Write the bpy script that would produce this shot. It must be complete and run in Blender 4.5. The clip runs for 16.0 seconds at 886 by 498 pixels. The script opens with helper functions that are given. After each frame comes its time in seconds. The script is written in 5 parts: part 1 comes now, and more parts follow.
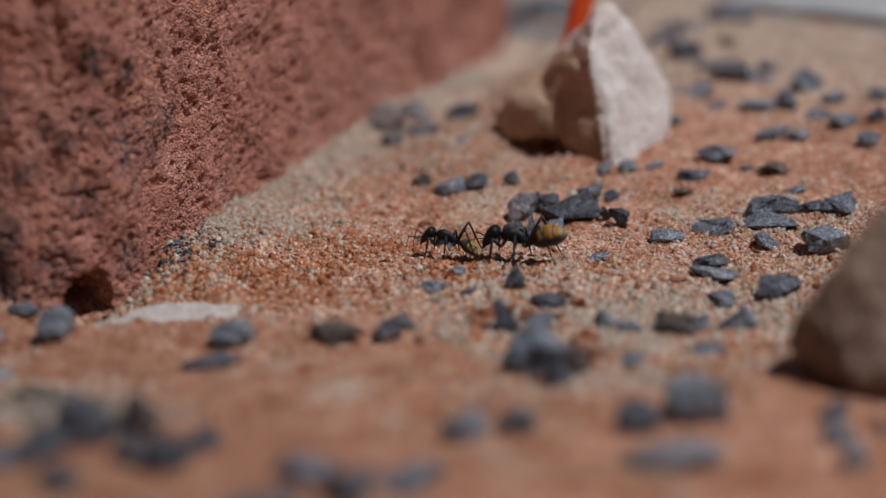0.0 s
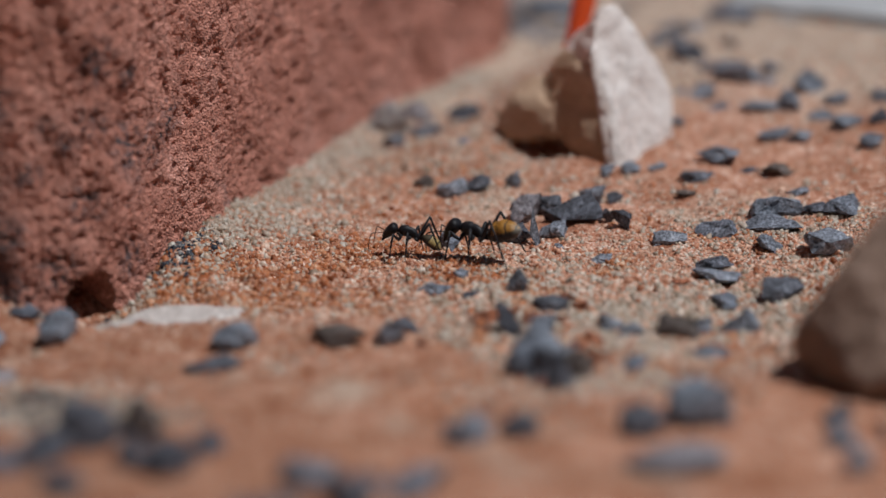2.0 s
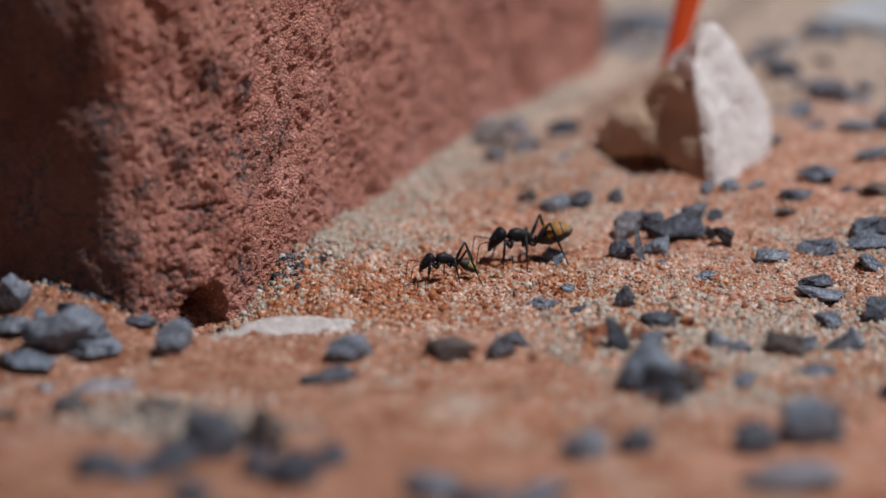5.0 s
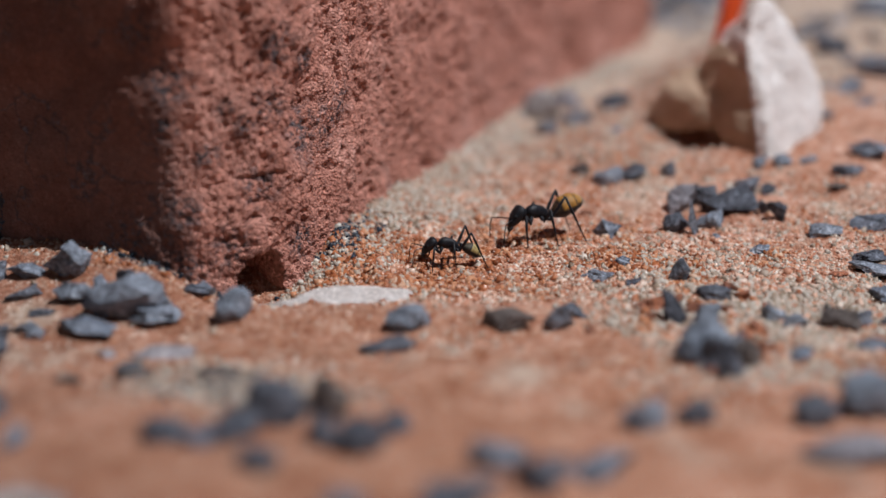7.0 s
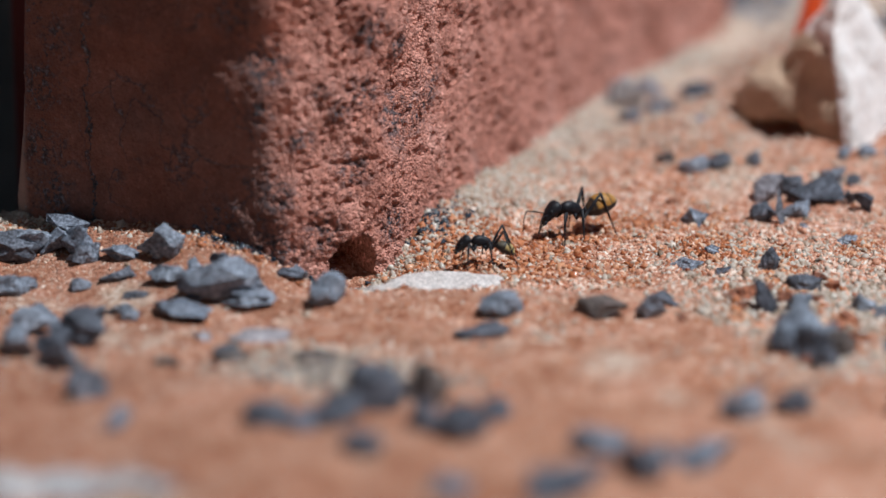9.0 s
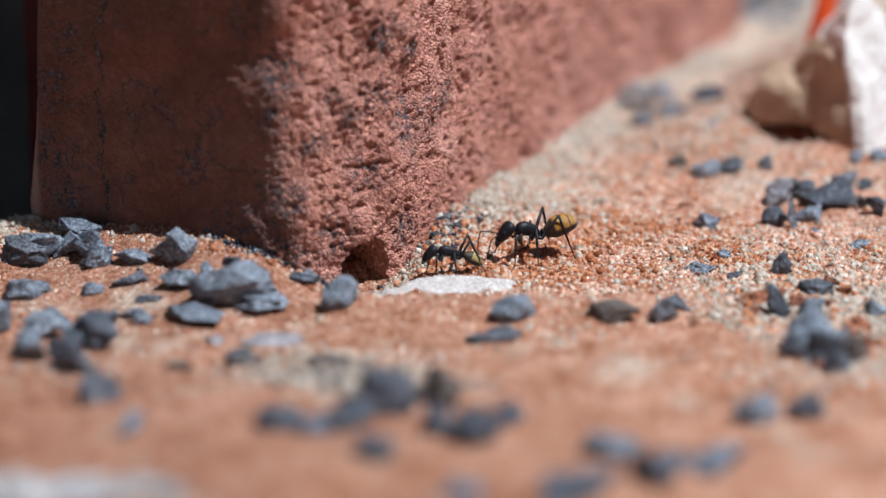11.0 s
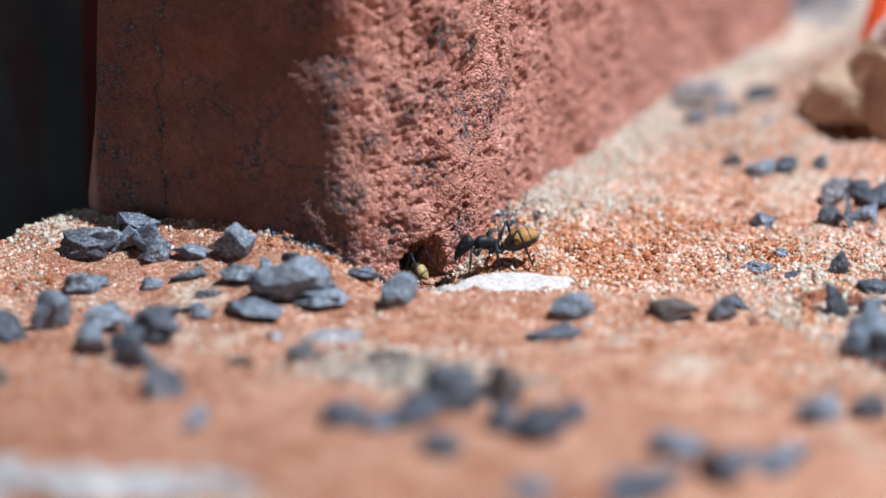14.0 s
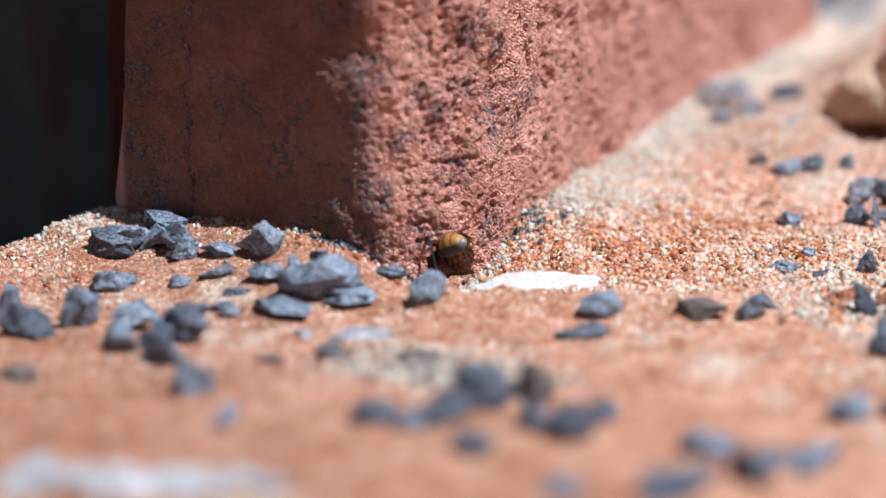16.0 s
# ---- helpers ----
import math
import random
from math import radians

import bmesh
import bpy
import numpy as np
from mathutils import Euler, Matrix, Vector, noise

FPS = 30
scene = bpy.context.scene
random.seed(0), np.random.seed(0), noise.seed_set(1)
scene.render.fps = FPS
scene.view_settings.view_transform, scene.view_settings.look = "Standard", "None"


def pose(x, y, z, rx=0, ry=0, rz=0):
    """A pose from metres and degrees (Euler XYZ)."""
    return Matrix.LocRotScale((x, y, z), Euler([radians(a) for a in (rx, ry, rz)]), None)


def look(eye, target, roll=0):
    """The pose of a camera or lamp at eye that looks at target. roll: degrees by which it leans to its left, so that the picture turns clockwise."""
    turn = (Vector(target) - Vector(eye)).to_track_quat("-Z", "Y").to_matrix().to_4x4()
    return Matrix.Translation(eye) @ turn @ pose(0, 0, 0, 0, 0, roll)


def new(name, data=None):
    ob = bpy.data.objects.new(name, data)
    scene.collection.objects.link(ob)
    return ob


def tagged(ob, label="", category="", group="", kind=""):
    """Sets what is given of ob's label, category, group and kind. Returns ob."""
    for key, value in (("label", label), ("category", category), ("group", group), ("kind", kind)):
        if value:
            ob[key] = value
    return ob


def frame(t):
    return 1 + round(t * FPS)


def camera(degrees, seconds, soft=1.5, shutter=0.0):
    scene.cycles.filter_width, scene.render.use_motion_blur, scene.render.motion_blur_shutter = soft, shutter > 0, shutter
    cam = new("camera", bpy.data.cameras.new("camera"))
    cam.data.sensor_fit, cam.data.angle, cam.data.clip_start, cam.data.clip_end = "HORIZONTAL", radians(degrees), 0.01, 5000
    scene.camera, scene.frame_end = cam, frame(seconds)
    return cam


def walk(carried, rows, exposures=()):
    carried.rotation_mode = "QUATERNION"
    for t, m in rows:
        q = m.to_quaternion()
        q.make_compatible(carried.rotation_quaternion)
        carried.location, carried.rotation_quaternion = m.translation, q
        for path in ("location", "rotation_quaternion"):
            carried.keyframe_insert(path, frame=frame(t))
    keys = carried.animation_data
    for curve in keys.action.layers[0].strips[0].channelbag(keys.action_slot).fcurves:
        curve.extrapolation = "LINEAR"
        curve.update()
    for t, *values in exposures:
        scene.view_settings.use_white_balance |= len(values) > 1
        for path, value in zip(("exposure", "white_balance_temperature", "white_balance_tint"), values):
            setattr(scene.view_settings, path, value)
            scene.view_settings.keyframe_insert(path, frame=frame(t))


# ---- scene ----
cam = camera(16.0, 16.0, soft=1.5)
cam.data.dof.use_dof = True
cam.data.dof.focus_distance = 0.500
cam.data.dof.aperture_fstop = 6.6
# seconds, eye, then yaw to the left, pitch up and lean to the left in degrees
ROWS = [
    (0.0, 0.0201, -0.5011, 0.1585, -0.746, -18.416, -2.646),
    (0.5, 0.0201, -0.4949, 0.1571, -0.743, -18.477, -2.737),
    (1.5, 0.0199, -0.5027, 0.1599, -0.724, -18.478, -2.614),
    (2.0, 0.0197, -0.5001, 0.1594, -0.752, -18.512, -2.629),
    (2.5, 0.0192, -0.5003, 0.1593, -0.781, -18.483, -2.556),
    (3.0, 0.0180, -0.5009, 0.1597, -0.743, -18.504, -2.492),
    (3.5, 0.0168, -0.5021, 0.1608, -0.623, -18.533, -2.538),
    (4.0, 0.0133, -0.5047, 0.1638, -0.411, -18.447, -2.525),
    (4.2, 0.0123, -0.5048, 0.1637, -0.216, -18.462, -2.296),
    (6.3, 0.0021, -0.5090, 0.1667, -0.158, -18.786, -1.805),
    (6.5, 0.0027, -0.5082, 0.1649, -0.085, -18.962, -1.717),
    (7.0, -0.0000, -0.5088, 0.1653, -0.000, -18.987, -1.535),
    (7.5, -0.0066, -0.5105, 0.1666, 0.131, -19.187, -1.279),
    (8.0, -0.0063, -0.5109, 0.1665, 0.376, -19.203, -1.267),
    (8.5, -0.0093, -0.5104, 0.1663, 0.231, -19.243, -1.115),
    (9.0, -0.0110, -0.5110, 0.1668, 0.402, -19.283, -1.012),
    (11.5, -0.0115, -0.5112, 0.1676, 0.602, -19.283, -1.026),
    (12.0, -0.0126, -0.5105, 0.1675, 0.522, -19.290, -0.966),
    (12.5, -0.0129, -0.5110, 0.1673, 0.633, -19.282, -0.930),
    (13.0, -0.0151, -0.5110, 0.1672, 0.577, -19.300, -0.785),
    (13.5, -0.0172, -0.5111, 0.1675, 0.731, -19.325, -0.765),
    (14.0, -0.0184, -0.5117, 0.1681, 0.845, -19.360, -0.699),
    (14.5, -0.0182, -0.5123, 0.1686, 0.997, -19.386, -0.702),
    (15.0, -0.0198, -0.5120, 0.1681, 0.890, -19.353, -0.663),
    (15.5, -0.0204, -0.5118, 0.1681, 1.038, -19.391, -0.694),
    (16.0, -0.0215, -0.5118, 0.1680, 0.998, -19.370, -0.624),
]


def view(x, y, z, yaw, pitch, lean):
    a, b = radians(yaw), radians(pitch)
    eye = Vector((x, y, z))
    return look(eye, eye + Vector((-math.sin(a) * math.cos(b), math.cos(a) * math.cos(b), math.sin(b))), lean)


EXPOSURES = [(0.0, -0.91, 6330, 11), (0.5, -0.74, 6310, 9), (1.5, -0.70, 6260, 9), (3.0, -0.71, 6140, 9), (4.2, -0.74, 6120, 10), (6.5, -0.34, 6060, 10), (7.2, -0.42, 6030, 9), (7.6, -0.42, 6000, 8), (8.0, -0.14, 5960, 7), (9.0, -0.11, 5850, 6), (11.3, 0.17, 5730, 4), (12.5, 0.22, 5680, 4), (13.5, 0.29, 5650, 4), (14.3, 0.47, 5610, 4), (16.0, 0.55, 5570, 5)]
walk(cam, [(r[0], view(*r[1:])) for r in ROWS], EXPOSURES)

# ---- light: a high sun from the side, and the sky ----
SUN_FROM = Vector((0.430, -0.166, 0.887)).normalized()
world = bpy.data.worlds.new("sky")
scene.world = world
world.use_nodes = True
sky = world.node_tree.nodes.new("ShaderNodeTexSky")
sky.sky_type, sky.sun_disc = "NISHITA", False
sky.sun_elevation = math.asin(SUN_FROM.z)
sky.sun_rotation = math.atan2(SUN_FROM.x, SUN_FROM.y)
sky.air_density, sky.dust_density = 0.6, 0.4
background = world.node_tree.nodes["Background"]
world.node_tree.links.new(sky.outputs[0], background.inputs[0])
background.inputs[1].default_value = 0.05
sun_data = bpy.data.lights.new("sun", "SUN")
sun_data.energy, sun_data.angle, sun_data.color = 5.0, radians(0.53), (1.0, 0.98, 0.96)
sun = new("sun", sun_data)
sun.matrix_world = look(SUN_FROM, (0, 0, 0))


# ---- materials ----
def material(name, rough=0.9, metal=0.0):
    """A node material, with its node tree and its shader."""
    m = bpy.data.materials.new(name)
    m.use_nodes = True
    shader = m.node_tree.nodes["Principled BSDF"]
    shader.inputs["Roughness"].default_value = rough
    shader.inputs["Metallic"].default_value = metal
    return m, m.node_tree, shader


def node(tree, kind, values=(), operation=None, blend_type=None):
    n = tree.nodes.new(kind)
    if operation:
        n.operation = operation
    if blend_type:
        n.data_type, n.blend_type = "RGBA", blend_type
    for k, v in values:
        if isinstance(v, bpy.types.NodeSocket):
            tree.links.new(v, n.inputs[k])
        else:
            n.inputs[k].default_value = v
    return n


def grain(tree, scale, detail=4.0, rough=0.6, where=None):
    """Noise at a scale (per metre) in the object's space."""
    if where is None:
        where = node(tree, "ShaderNodeTexCoord").outputs["Object"]
    return node(tree, "ShaderNodeTexNoise", (("Vector", where), ("Scale", scale), ("Detail", detail), ("Roughness", rough))).outputs["Fac"]


def ramp(tree, fac, *stops):
    """A colour ramp: stops of (place, r, g, b)."""
    n = node(tree, "ShaderNodeValToRGB", (("Fac", fac),))
    e = n.color_ramp.elements
    while len(e) < len(stops):
        e.new(0.5)
    for el, (p, r, g, b) in zip(e, stops):
        el.position, el.color = p, (r, g, b, 1)
    return n.outputs["Color"]


def mixed(tree, fac, a, b, how="MIX"):
    n = node(tree, "ShaderNodeMix", blend_type=how)
    for i, v in ((0, fac), (6, a), (7, b)):
        if isinstance(v, bpy.types.NodeSocket):
            tree.links.new(v, n.inputs[i])
        else:
            n.inputs[i].default_value = v if i == 0 else (*v, 1)
    return n.outputs[2]


def relief(tree, shader, height, strength, distance):
    b = node(tree, "ShaderNodeBump", (("Height", height), ("Strength", strength), ("Distance", distance)))
    tree.links.new(b.outputs[0], shader.inputs["Normal"])


def sand_material():
    m, tree, s = material("orange_sand", 0.95)
    where = node(tree, "ShaderNodeTexCoord").outputs["Object"]
    cells = node(tree, "ShaderNodeTexVoronoi", (("Vector", where), ("Scale", 2100.0)))
    speck = node(tree, "ShaderNodeSeparateColor", (("Color", cells.outputs["Color"]),)).outputs[0]
    orange = ramp(tree, speck, (0.0, 0.22, 0.078, 0.038), (0.30, 0.38, 0.166, 0.097), (0.75, 0.47, 0.244, 0.157), (1.0, 0.62, 0.47, 0.37))
    pale = ramp(tree, speck, (0.0, 0.25, 0.165, 0.115), (0.5, 0.50, 0.370, 0.275), (1.0, 0.70, 0.60, 0.51))
    # deeper and paler drifts
    drift = ramp(tree, grain(tree, 75.0, 5.0, 0.7, where), (0.36, 0.74, 0.62, 0.52), (0.50, 1.0, 1.0, 1.0), (0.64, 1.18, 1.26, 1.36))
    orange = mixed(tree, 0.9, orange, drift, "MULTIPLY")
    # damp rusty spots a finger wide
    rust = ramp(tree, grain(tree, 190.0, 5.0, 0.7, where), (0.56, 1, 1, 1), (0.68, 0.72, 0.58, 0.48))
    orange = mixed(tree, 0.8, orange, rust, "MULTIPLY")
    # mottled grain by grain bed, from rusty to cream
    mottle = ramp(tree, grain(tree, 430.0, 4.0, 0.7, where), (0.36, 0.76, 0.62, 0.53), (0.50, 1.0, 0.98, 0.96), (0.64, 1.16, 1.24, 1.32))
    orange = mixed(tree, 0.85, orange, mottle, "MULTIPLY")
    # graded across: darker towards the brick, brighter towards the other side
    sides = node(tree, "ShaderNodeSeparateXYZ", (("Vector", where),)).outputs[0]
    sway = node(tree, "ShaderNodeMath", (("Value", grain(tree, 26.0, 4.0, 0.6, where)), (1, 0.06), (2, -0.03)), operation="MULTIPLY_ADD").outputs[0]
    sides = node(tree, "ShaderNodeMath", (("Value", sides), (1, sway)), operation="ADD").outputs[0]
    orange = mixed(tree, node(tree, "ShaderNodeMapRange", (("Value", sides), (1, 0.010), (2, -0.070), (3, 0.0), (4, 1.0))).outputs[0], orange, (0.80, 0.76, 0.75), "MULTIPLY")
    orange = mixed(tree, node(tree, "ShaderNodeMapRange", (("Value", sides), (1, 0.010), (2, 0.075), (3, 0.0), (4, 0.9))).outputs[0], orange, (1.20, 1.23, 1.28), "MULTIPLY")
    patch = ramp(tree, grain(tree, 42.0, 5.0, 0.65, where), (0.56, 0, 0, 0), (0.70, 0.9, 0.9, 0.9))
    place = node(tree, "ShaderNodeSeparateXYZ", (("Vector", where),)).outputs[1]
    # finer, deeper orange sand before the crest
    close = node(tree, "ShaderNodeMath", (("Value", place), (1, sway)), operation="ADD").outputs[0]
    close = node(tree, "ShaderNodeMapRange", (("Value", close), (1, -0.060), (2, -0.082), (3, 0.0), (4, 1.0))).outputs[0]
    orange = mixed(tree, close, orange, (0.95, 0.895, 0.83), "MULTIPLY")
    # paler, dustier sand far off
    uneven = node(tree, "ShaderNodeMath", (("Value", grain(tree, 34.0, 5.0, 0.65, where)), (1, 0.10), (2, -0.05)), operation="MULTIPLY_ADD").outputs[0]
    off = node(tree, "ShaderNodeMath", (("Value", place), (1, uneven)), operation="ADD").outputs[0]
    off = node(tree, "ShaderNodeMapRange", (("Value", off), (1, 0.020), (2, 0.046), (3, 0.0), (4, 0.92))).outputs[0]
    patch = node(tree, "ShaderNodeMath", (("Value", patch), (1, off)), operation="MAXIMUM").outputs[0]
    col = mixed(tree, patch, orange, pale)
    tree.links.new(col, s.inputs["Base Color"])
    lump = node(tree, "ShaderNodeMath", (("Value", cells.outputs["Distance"]), (1, -1.0)), operation="MULTIPLY")
    relief(tree, s, lump.outputs[0], 0.8, 0.0004)
    return m


def grains_material(name, *stops):
    m, tree, s = material(name, 0.24)
    speck = node(tree, "ShaderNodeNewGeometry").outputs["Random Per Island"]
    col = ramp(tree, speck, *stops)
    tree.links.new(col, s.inputs["Base Color"])
    s.inputs["Specular IOR Level"].default_value = 0.5
    # quartz lets some light through
    glow = node(tree, "ShaderNodeBsdfTranslucent", (("Color", col),))
    both = node(tree, "ShaderNodeMixShader", ((0, 0.25), (1, s.outputs[0]), (2, glow.outputs[0])))
    tree.links.new(both.outputs[0], tree.nodes["Material Output"].inputs[0])
    return m


# dark grey growth on the brick: a place and how far it spreads
SOOT = [(-0.0212, -0.0372, 0.0234, 0.0050), (-0.0184, -0.0305, 0.0222, 0.0042), (-0.0160, -0.0254, 0.0240, 0.0036), (-0.0409, -0.0483, 0.0349, 0.0046),
        (-0.0419, -0.0485, 0.0275, 0.0026), (-0.0359, -0.0482, 0.0230, 0.0026), (-0.0282, -0.0445, 0.0167, 0.0036), (-0.0247, -0.0422, 0.0384, 0.0040),
        (-0.0324, -0.0468, 0.0298, 0.0022), (-0.0455, -0.0473, 0.0427, 0.0036), (-0.0295, -0.0457, 0.0269, 0.0024), (-0.0406, -0.0486, 0.0052, 0.0048),
        (-0.0485, -0.0465, 0.0092, 0.0040), (-0.0221, -0.0389, 0.0060, 0.0034), (-0.0210, -0.0366, 0.0345, 0.0026), (-0.0775, -0.0322, 0.0282, 0.0040),
        (-0.0784, -0.0319, 0.0177, 0.0038), (-0.0743, -0.0338, 0.0360, 0.0030), (-0.0765, -0.0325, 0.0100, 0.0036), (-0.0330, -0.0470, 0.0075, 0.0040),
        (-0.0395, -0.0484, 0.0140, 0.0034), (-0.0262, -0.0432, 0.0290, 0.0034)]


def brick_material():
    m, tree, s = material("red_brick", 0.92)
    where = node(tree, "ShaderNodeTexCoord").outputs["Object"]
    red = ramp(tree, grain(tree, 70.0, 6.0, 0.7, where), (0.30, 0.49, 0.193, 0.134), (0.52, 0.66, 0.290, 0.212), (0.76, 0.77, 0.400, 0.318))
    # the short side, still with its cast skin, is smoother
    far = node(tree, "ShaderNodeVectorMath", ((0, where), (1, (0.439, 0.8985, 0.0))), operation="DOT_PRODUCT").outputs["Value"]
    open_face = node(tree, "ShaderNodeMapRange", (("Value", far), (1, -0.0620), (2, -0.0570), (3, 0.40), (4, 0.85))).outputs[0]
    fine = ramp(tree, grain(tree, 700.0, 4.0, 0.7, where), (0.30, 0.58, 0.52, 0.50), (0.52, 1.0, 1.0, 1.0), (0.72, 1.16, 1.20, 1.22))
    col = mixed(tree, open_face, red, fine, "MULTIPLY")
    crumbs = node(tree, "ShaderNodeTexVoronoi", (("Vector", where), ("Scale", 2300.0)))
    each = node(tree, "ShaderNodeSeparateColor", (("Color", crumbs.outputs["Color"]),)).outputs[1]
    tone = ramp(tree, each, (0.0, 0.50, 0.44, 0.42), (0.16, 0.84, 0.82, 0.82), (0.6, 1.02, 1.0, 1.0), (0.93, 1.18, 1.20, 1.20), (1.0, 1.6, 1.8, 1.9))
    col = mixed(tree, open_face, col, tone, "MULTIPLY")
    # the short side's shade is put into its colour as a darker tone
    short_side_shade = node(tree, "ShaderNodeMapRange", (("Value", far), (1, -0.0622), (2, -0.0600), (3, 0.37), (4, 1.0))).outputs[0]
    col = mixed(tree, 1.0, col, short_side_shade, "MULTIPLY")
    # dark flecks in swarms
    swarm = ramp(tree, grain(tree, 150.0, 5.0, 0.7, where), (0.58, 0, 0, 0), (0.70, 0.7, 0.7, 0.7))
    bare = node(tree, "ShaderNodeMapRange", (("Value", far), (1, -0.0620), (2, -0.0570), (3, 0.15), (4, 1.0))).outputs[0]
    swarm = mixed(tree, 1.0, swarm, bare, "MULTIPLY")
    for x, y, z, r in SOOT:
        away = node(tree, "ShaderNodeVectorMath", ((0, where), (1, (x, y, z))), operation="DISTANCE").outputs["Value"]
        spot = node(tree, "ShaderNodeMapRange", (("Value", away), (1, 0.45 * r), (2, 1.35 * r), (3, 1.0), (4, 0.0))).outputs[0]
        swarm = mixed(tree, 1.0, swarm, spot, "LIGHTEN")
    fleck = ramp(tree, grain(tree, 850.0, 5.0, 0.78, where), (0.475, 0, 0, 0), (0.54, 0.92, 0.92, 0.92))
    both = mixed(tree, 1.0, swarm, fleck, "MULTIPLY")
    rim = node(tree, "ShaderNodeVectorMath", ((0, where), (1, (-0.8985, 0.439, 0.0))), operation="DOT_PRODUCT").outputs["Value"]
    # dark lichen along the far edge of the short side, and a crack beside it
    rim_near = node(tree, "ShaderNodeMapRange", (("Value", rim), (1, 0.0480), (2, 0.0530), (3, 0.0), (4, 0.9))).outputs[0]
    lichen = ramp(tree, grain(tree, 520.0, 6.0, 0.78, where), (0.54, 0, 0, 0), (0.60, 1, 1, 1))
    both = mixed(tree, rim_near, both, lichen, "LIGHTEN")
    wander = node(tree, "ShaderNodeMath", (("Value", grain(tree, 130.0, 7.0, 0.75, where)), (1, 0.010), (2, rim)), operation="MULTIPLY_ADD").outputs[0]
    gap = node(tree, "ShaderNodeMath", (("Value", wander), (1, 0.0515), (2, 0.00024)), operation="COMPARE").outputs[0]
    low = node(tree, "ShaderNodeMath", (("Value", gap), (1, ramp(tree, grain(tree, 200.0, 2.0, 0.5, where), (0.32, 0.6, 0.6, 0.6), (0.50, 1, 1, 1)))), operation="MULTIPLY").outputs[0]
    both = mixed(tree, low, both, (1, 1, 1))
    # hair cracks in the cast skin
    bent = node(tree, "ShaderNodeTexNoise", (("Vector", where), ("Scale", 160.0), ("Detail", 4.0))).outputs["Color"]
    bent = mixed(tree, 0.012, where, bent, "ADD")
    net = node(tree, "ShaderNodeTexVoronoi", (("Vector", bent), ("Scale", 105.0)))
    net.feature = "DISTANCE_TO_EDGE"
    hair = node(tree, "ShaderNodeMapRange", (("Value", net.outputs["Distance"]), (1, 0.010), (2, 0.032), (3, 0.70), (4, 0.0))).outputs[0]
    some = ramp(tree, grain(tree, 70.0, 3.0, 0.6, where), (0.46, 0, 0, 0), (0.56, 1, 1, 1))
    skin_only = node(tree, "ShaderNodeMapRange", (("Value", far), (1, -0.0622), (2, -0.0605), (3, 1.0), (4, 0.0))).outputs[0]
    hair = mixed(tree, 1.0, mixed(tree, 1.0, hair, some, "MULTIPLY"), skin_only, "MULTIPLY")
    both = mixed(tree, hair, both, (1, 1, 1))
    # dirt that has settled beside the crack and in blotches
    near_gap = node(tree, "ShaderNodeMath", (("Value", wander), (1, -0.0520)), operation="ADD").outputs[0]
    near_gap = node(tree, "ShaderNodeMath", (("Value", near_gap),), operation="ABSOLUTE").outputs[0]
    near_gap = node(tree, "ShaderNodeMapRange", (("Value", near_gap), (1, 0.0004), (2, 0.0042), (3, 0.62), (4, 0.0))).outputs[0]
    blotch = ramp(tree, grain(tree, 115.0, 6.0, 0.75, where), (0.44, 0.15, 0.15, 0.15), (0.62, 1, 1, 1))
    dirt = mixed(tree, 1.0, mixed(tree, 1.0, near_gap, (0.35, 0.35, 0.35), "LIGHTEN"), blotch, "MULTIPLY")
    dirt = mixed(tree, 1.0, dirt, skin_only, "MULTIPLY")
    col = mixed(tree, dirt, col, (0.085, 0.050, 0.042))
    growth = ramp(tree, grain(tree, 1500.0, 3.0, 0.7, where), (0.38, 0.024, 0.024, 0.029), (0.55, 0.070, 0.073, 0.085), (0.68, 0.21, 0.22, 0.25))
    col = mixed(tree, both, col, growth)
    # a lit rim on the far arris of the short side, put into the colour as a pale tone
    arris = node(tree, "ShaderNodeMapRange", (("Value", rim), (1, 0.0588), (2, 0.0598), (3, 0.0), (4, 0.30))).outputs[0]
    col = mixed(tree, arris, col, (0.62, 0.50, 0.44))
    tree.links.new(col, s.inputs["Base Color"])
    rough = node(tree, "ShaderNodeMath", (("Value", crumbs.outputs["Distance"]), (1, -0.8), (2, grain(tree, 1300.0, 4.0, 0.7, where))), operation="MULTIPLY_ADD")
    relief(tree, s, rough.outputs[0], open_face, 0.0012)
    return m


def stone_material(name, dark, mid, light, scale=260.0, specks=0.8):
    m, tree, s = material(name, 0.7)
    where = node(tree, "ShaderNodeTexCoord").outputs["Object"]
    one = node(tree, "ShaderNodeObjectInfo").outputs["Random"]
    a = grain(tree, scale, 7.0, 0.75, where)
    col = ramp(tree, a, (0.30, *dark), (0.55, *mid), (0.75, *light))
    speck = ramp(tree, grain(tree, 2200.0, 3.0, 0.7, where), (0.36, 0.40, 0.40, 0.40), (0.50, 1.0, 1.0, 1.0), (0.62, 1.9, 1.9, 1.85))
    col = mixed(tree, specks, col, speck, "MULTIPLY")
    tint = ramp(tree, one, (0.0, 0.75, 0.75, 0.78), (0.6, 1.0, 1.0, 1.0), (1.0, 1.15, 1.12, 1.1))
    col = mixed(tree, 1.0, col, tint, "MULTIPLY")
    tree.links.new(col, s.inputs["Base Color"])
    relief(tree, s, grain(tree, 900.0, 6.0, 0.75, where), 0.8, 0.00045)
    return m


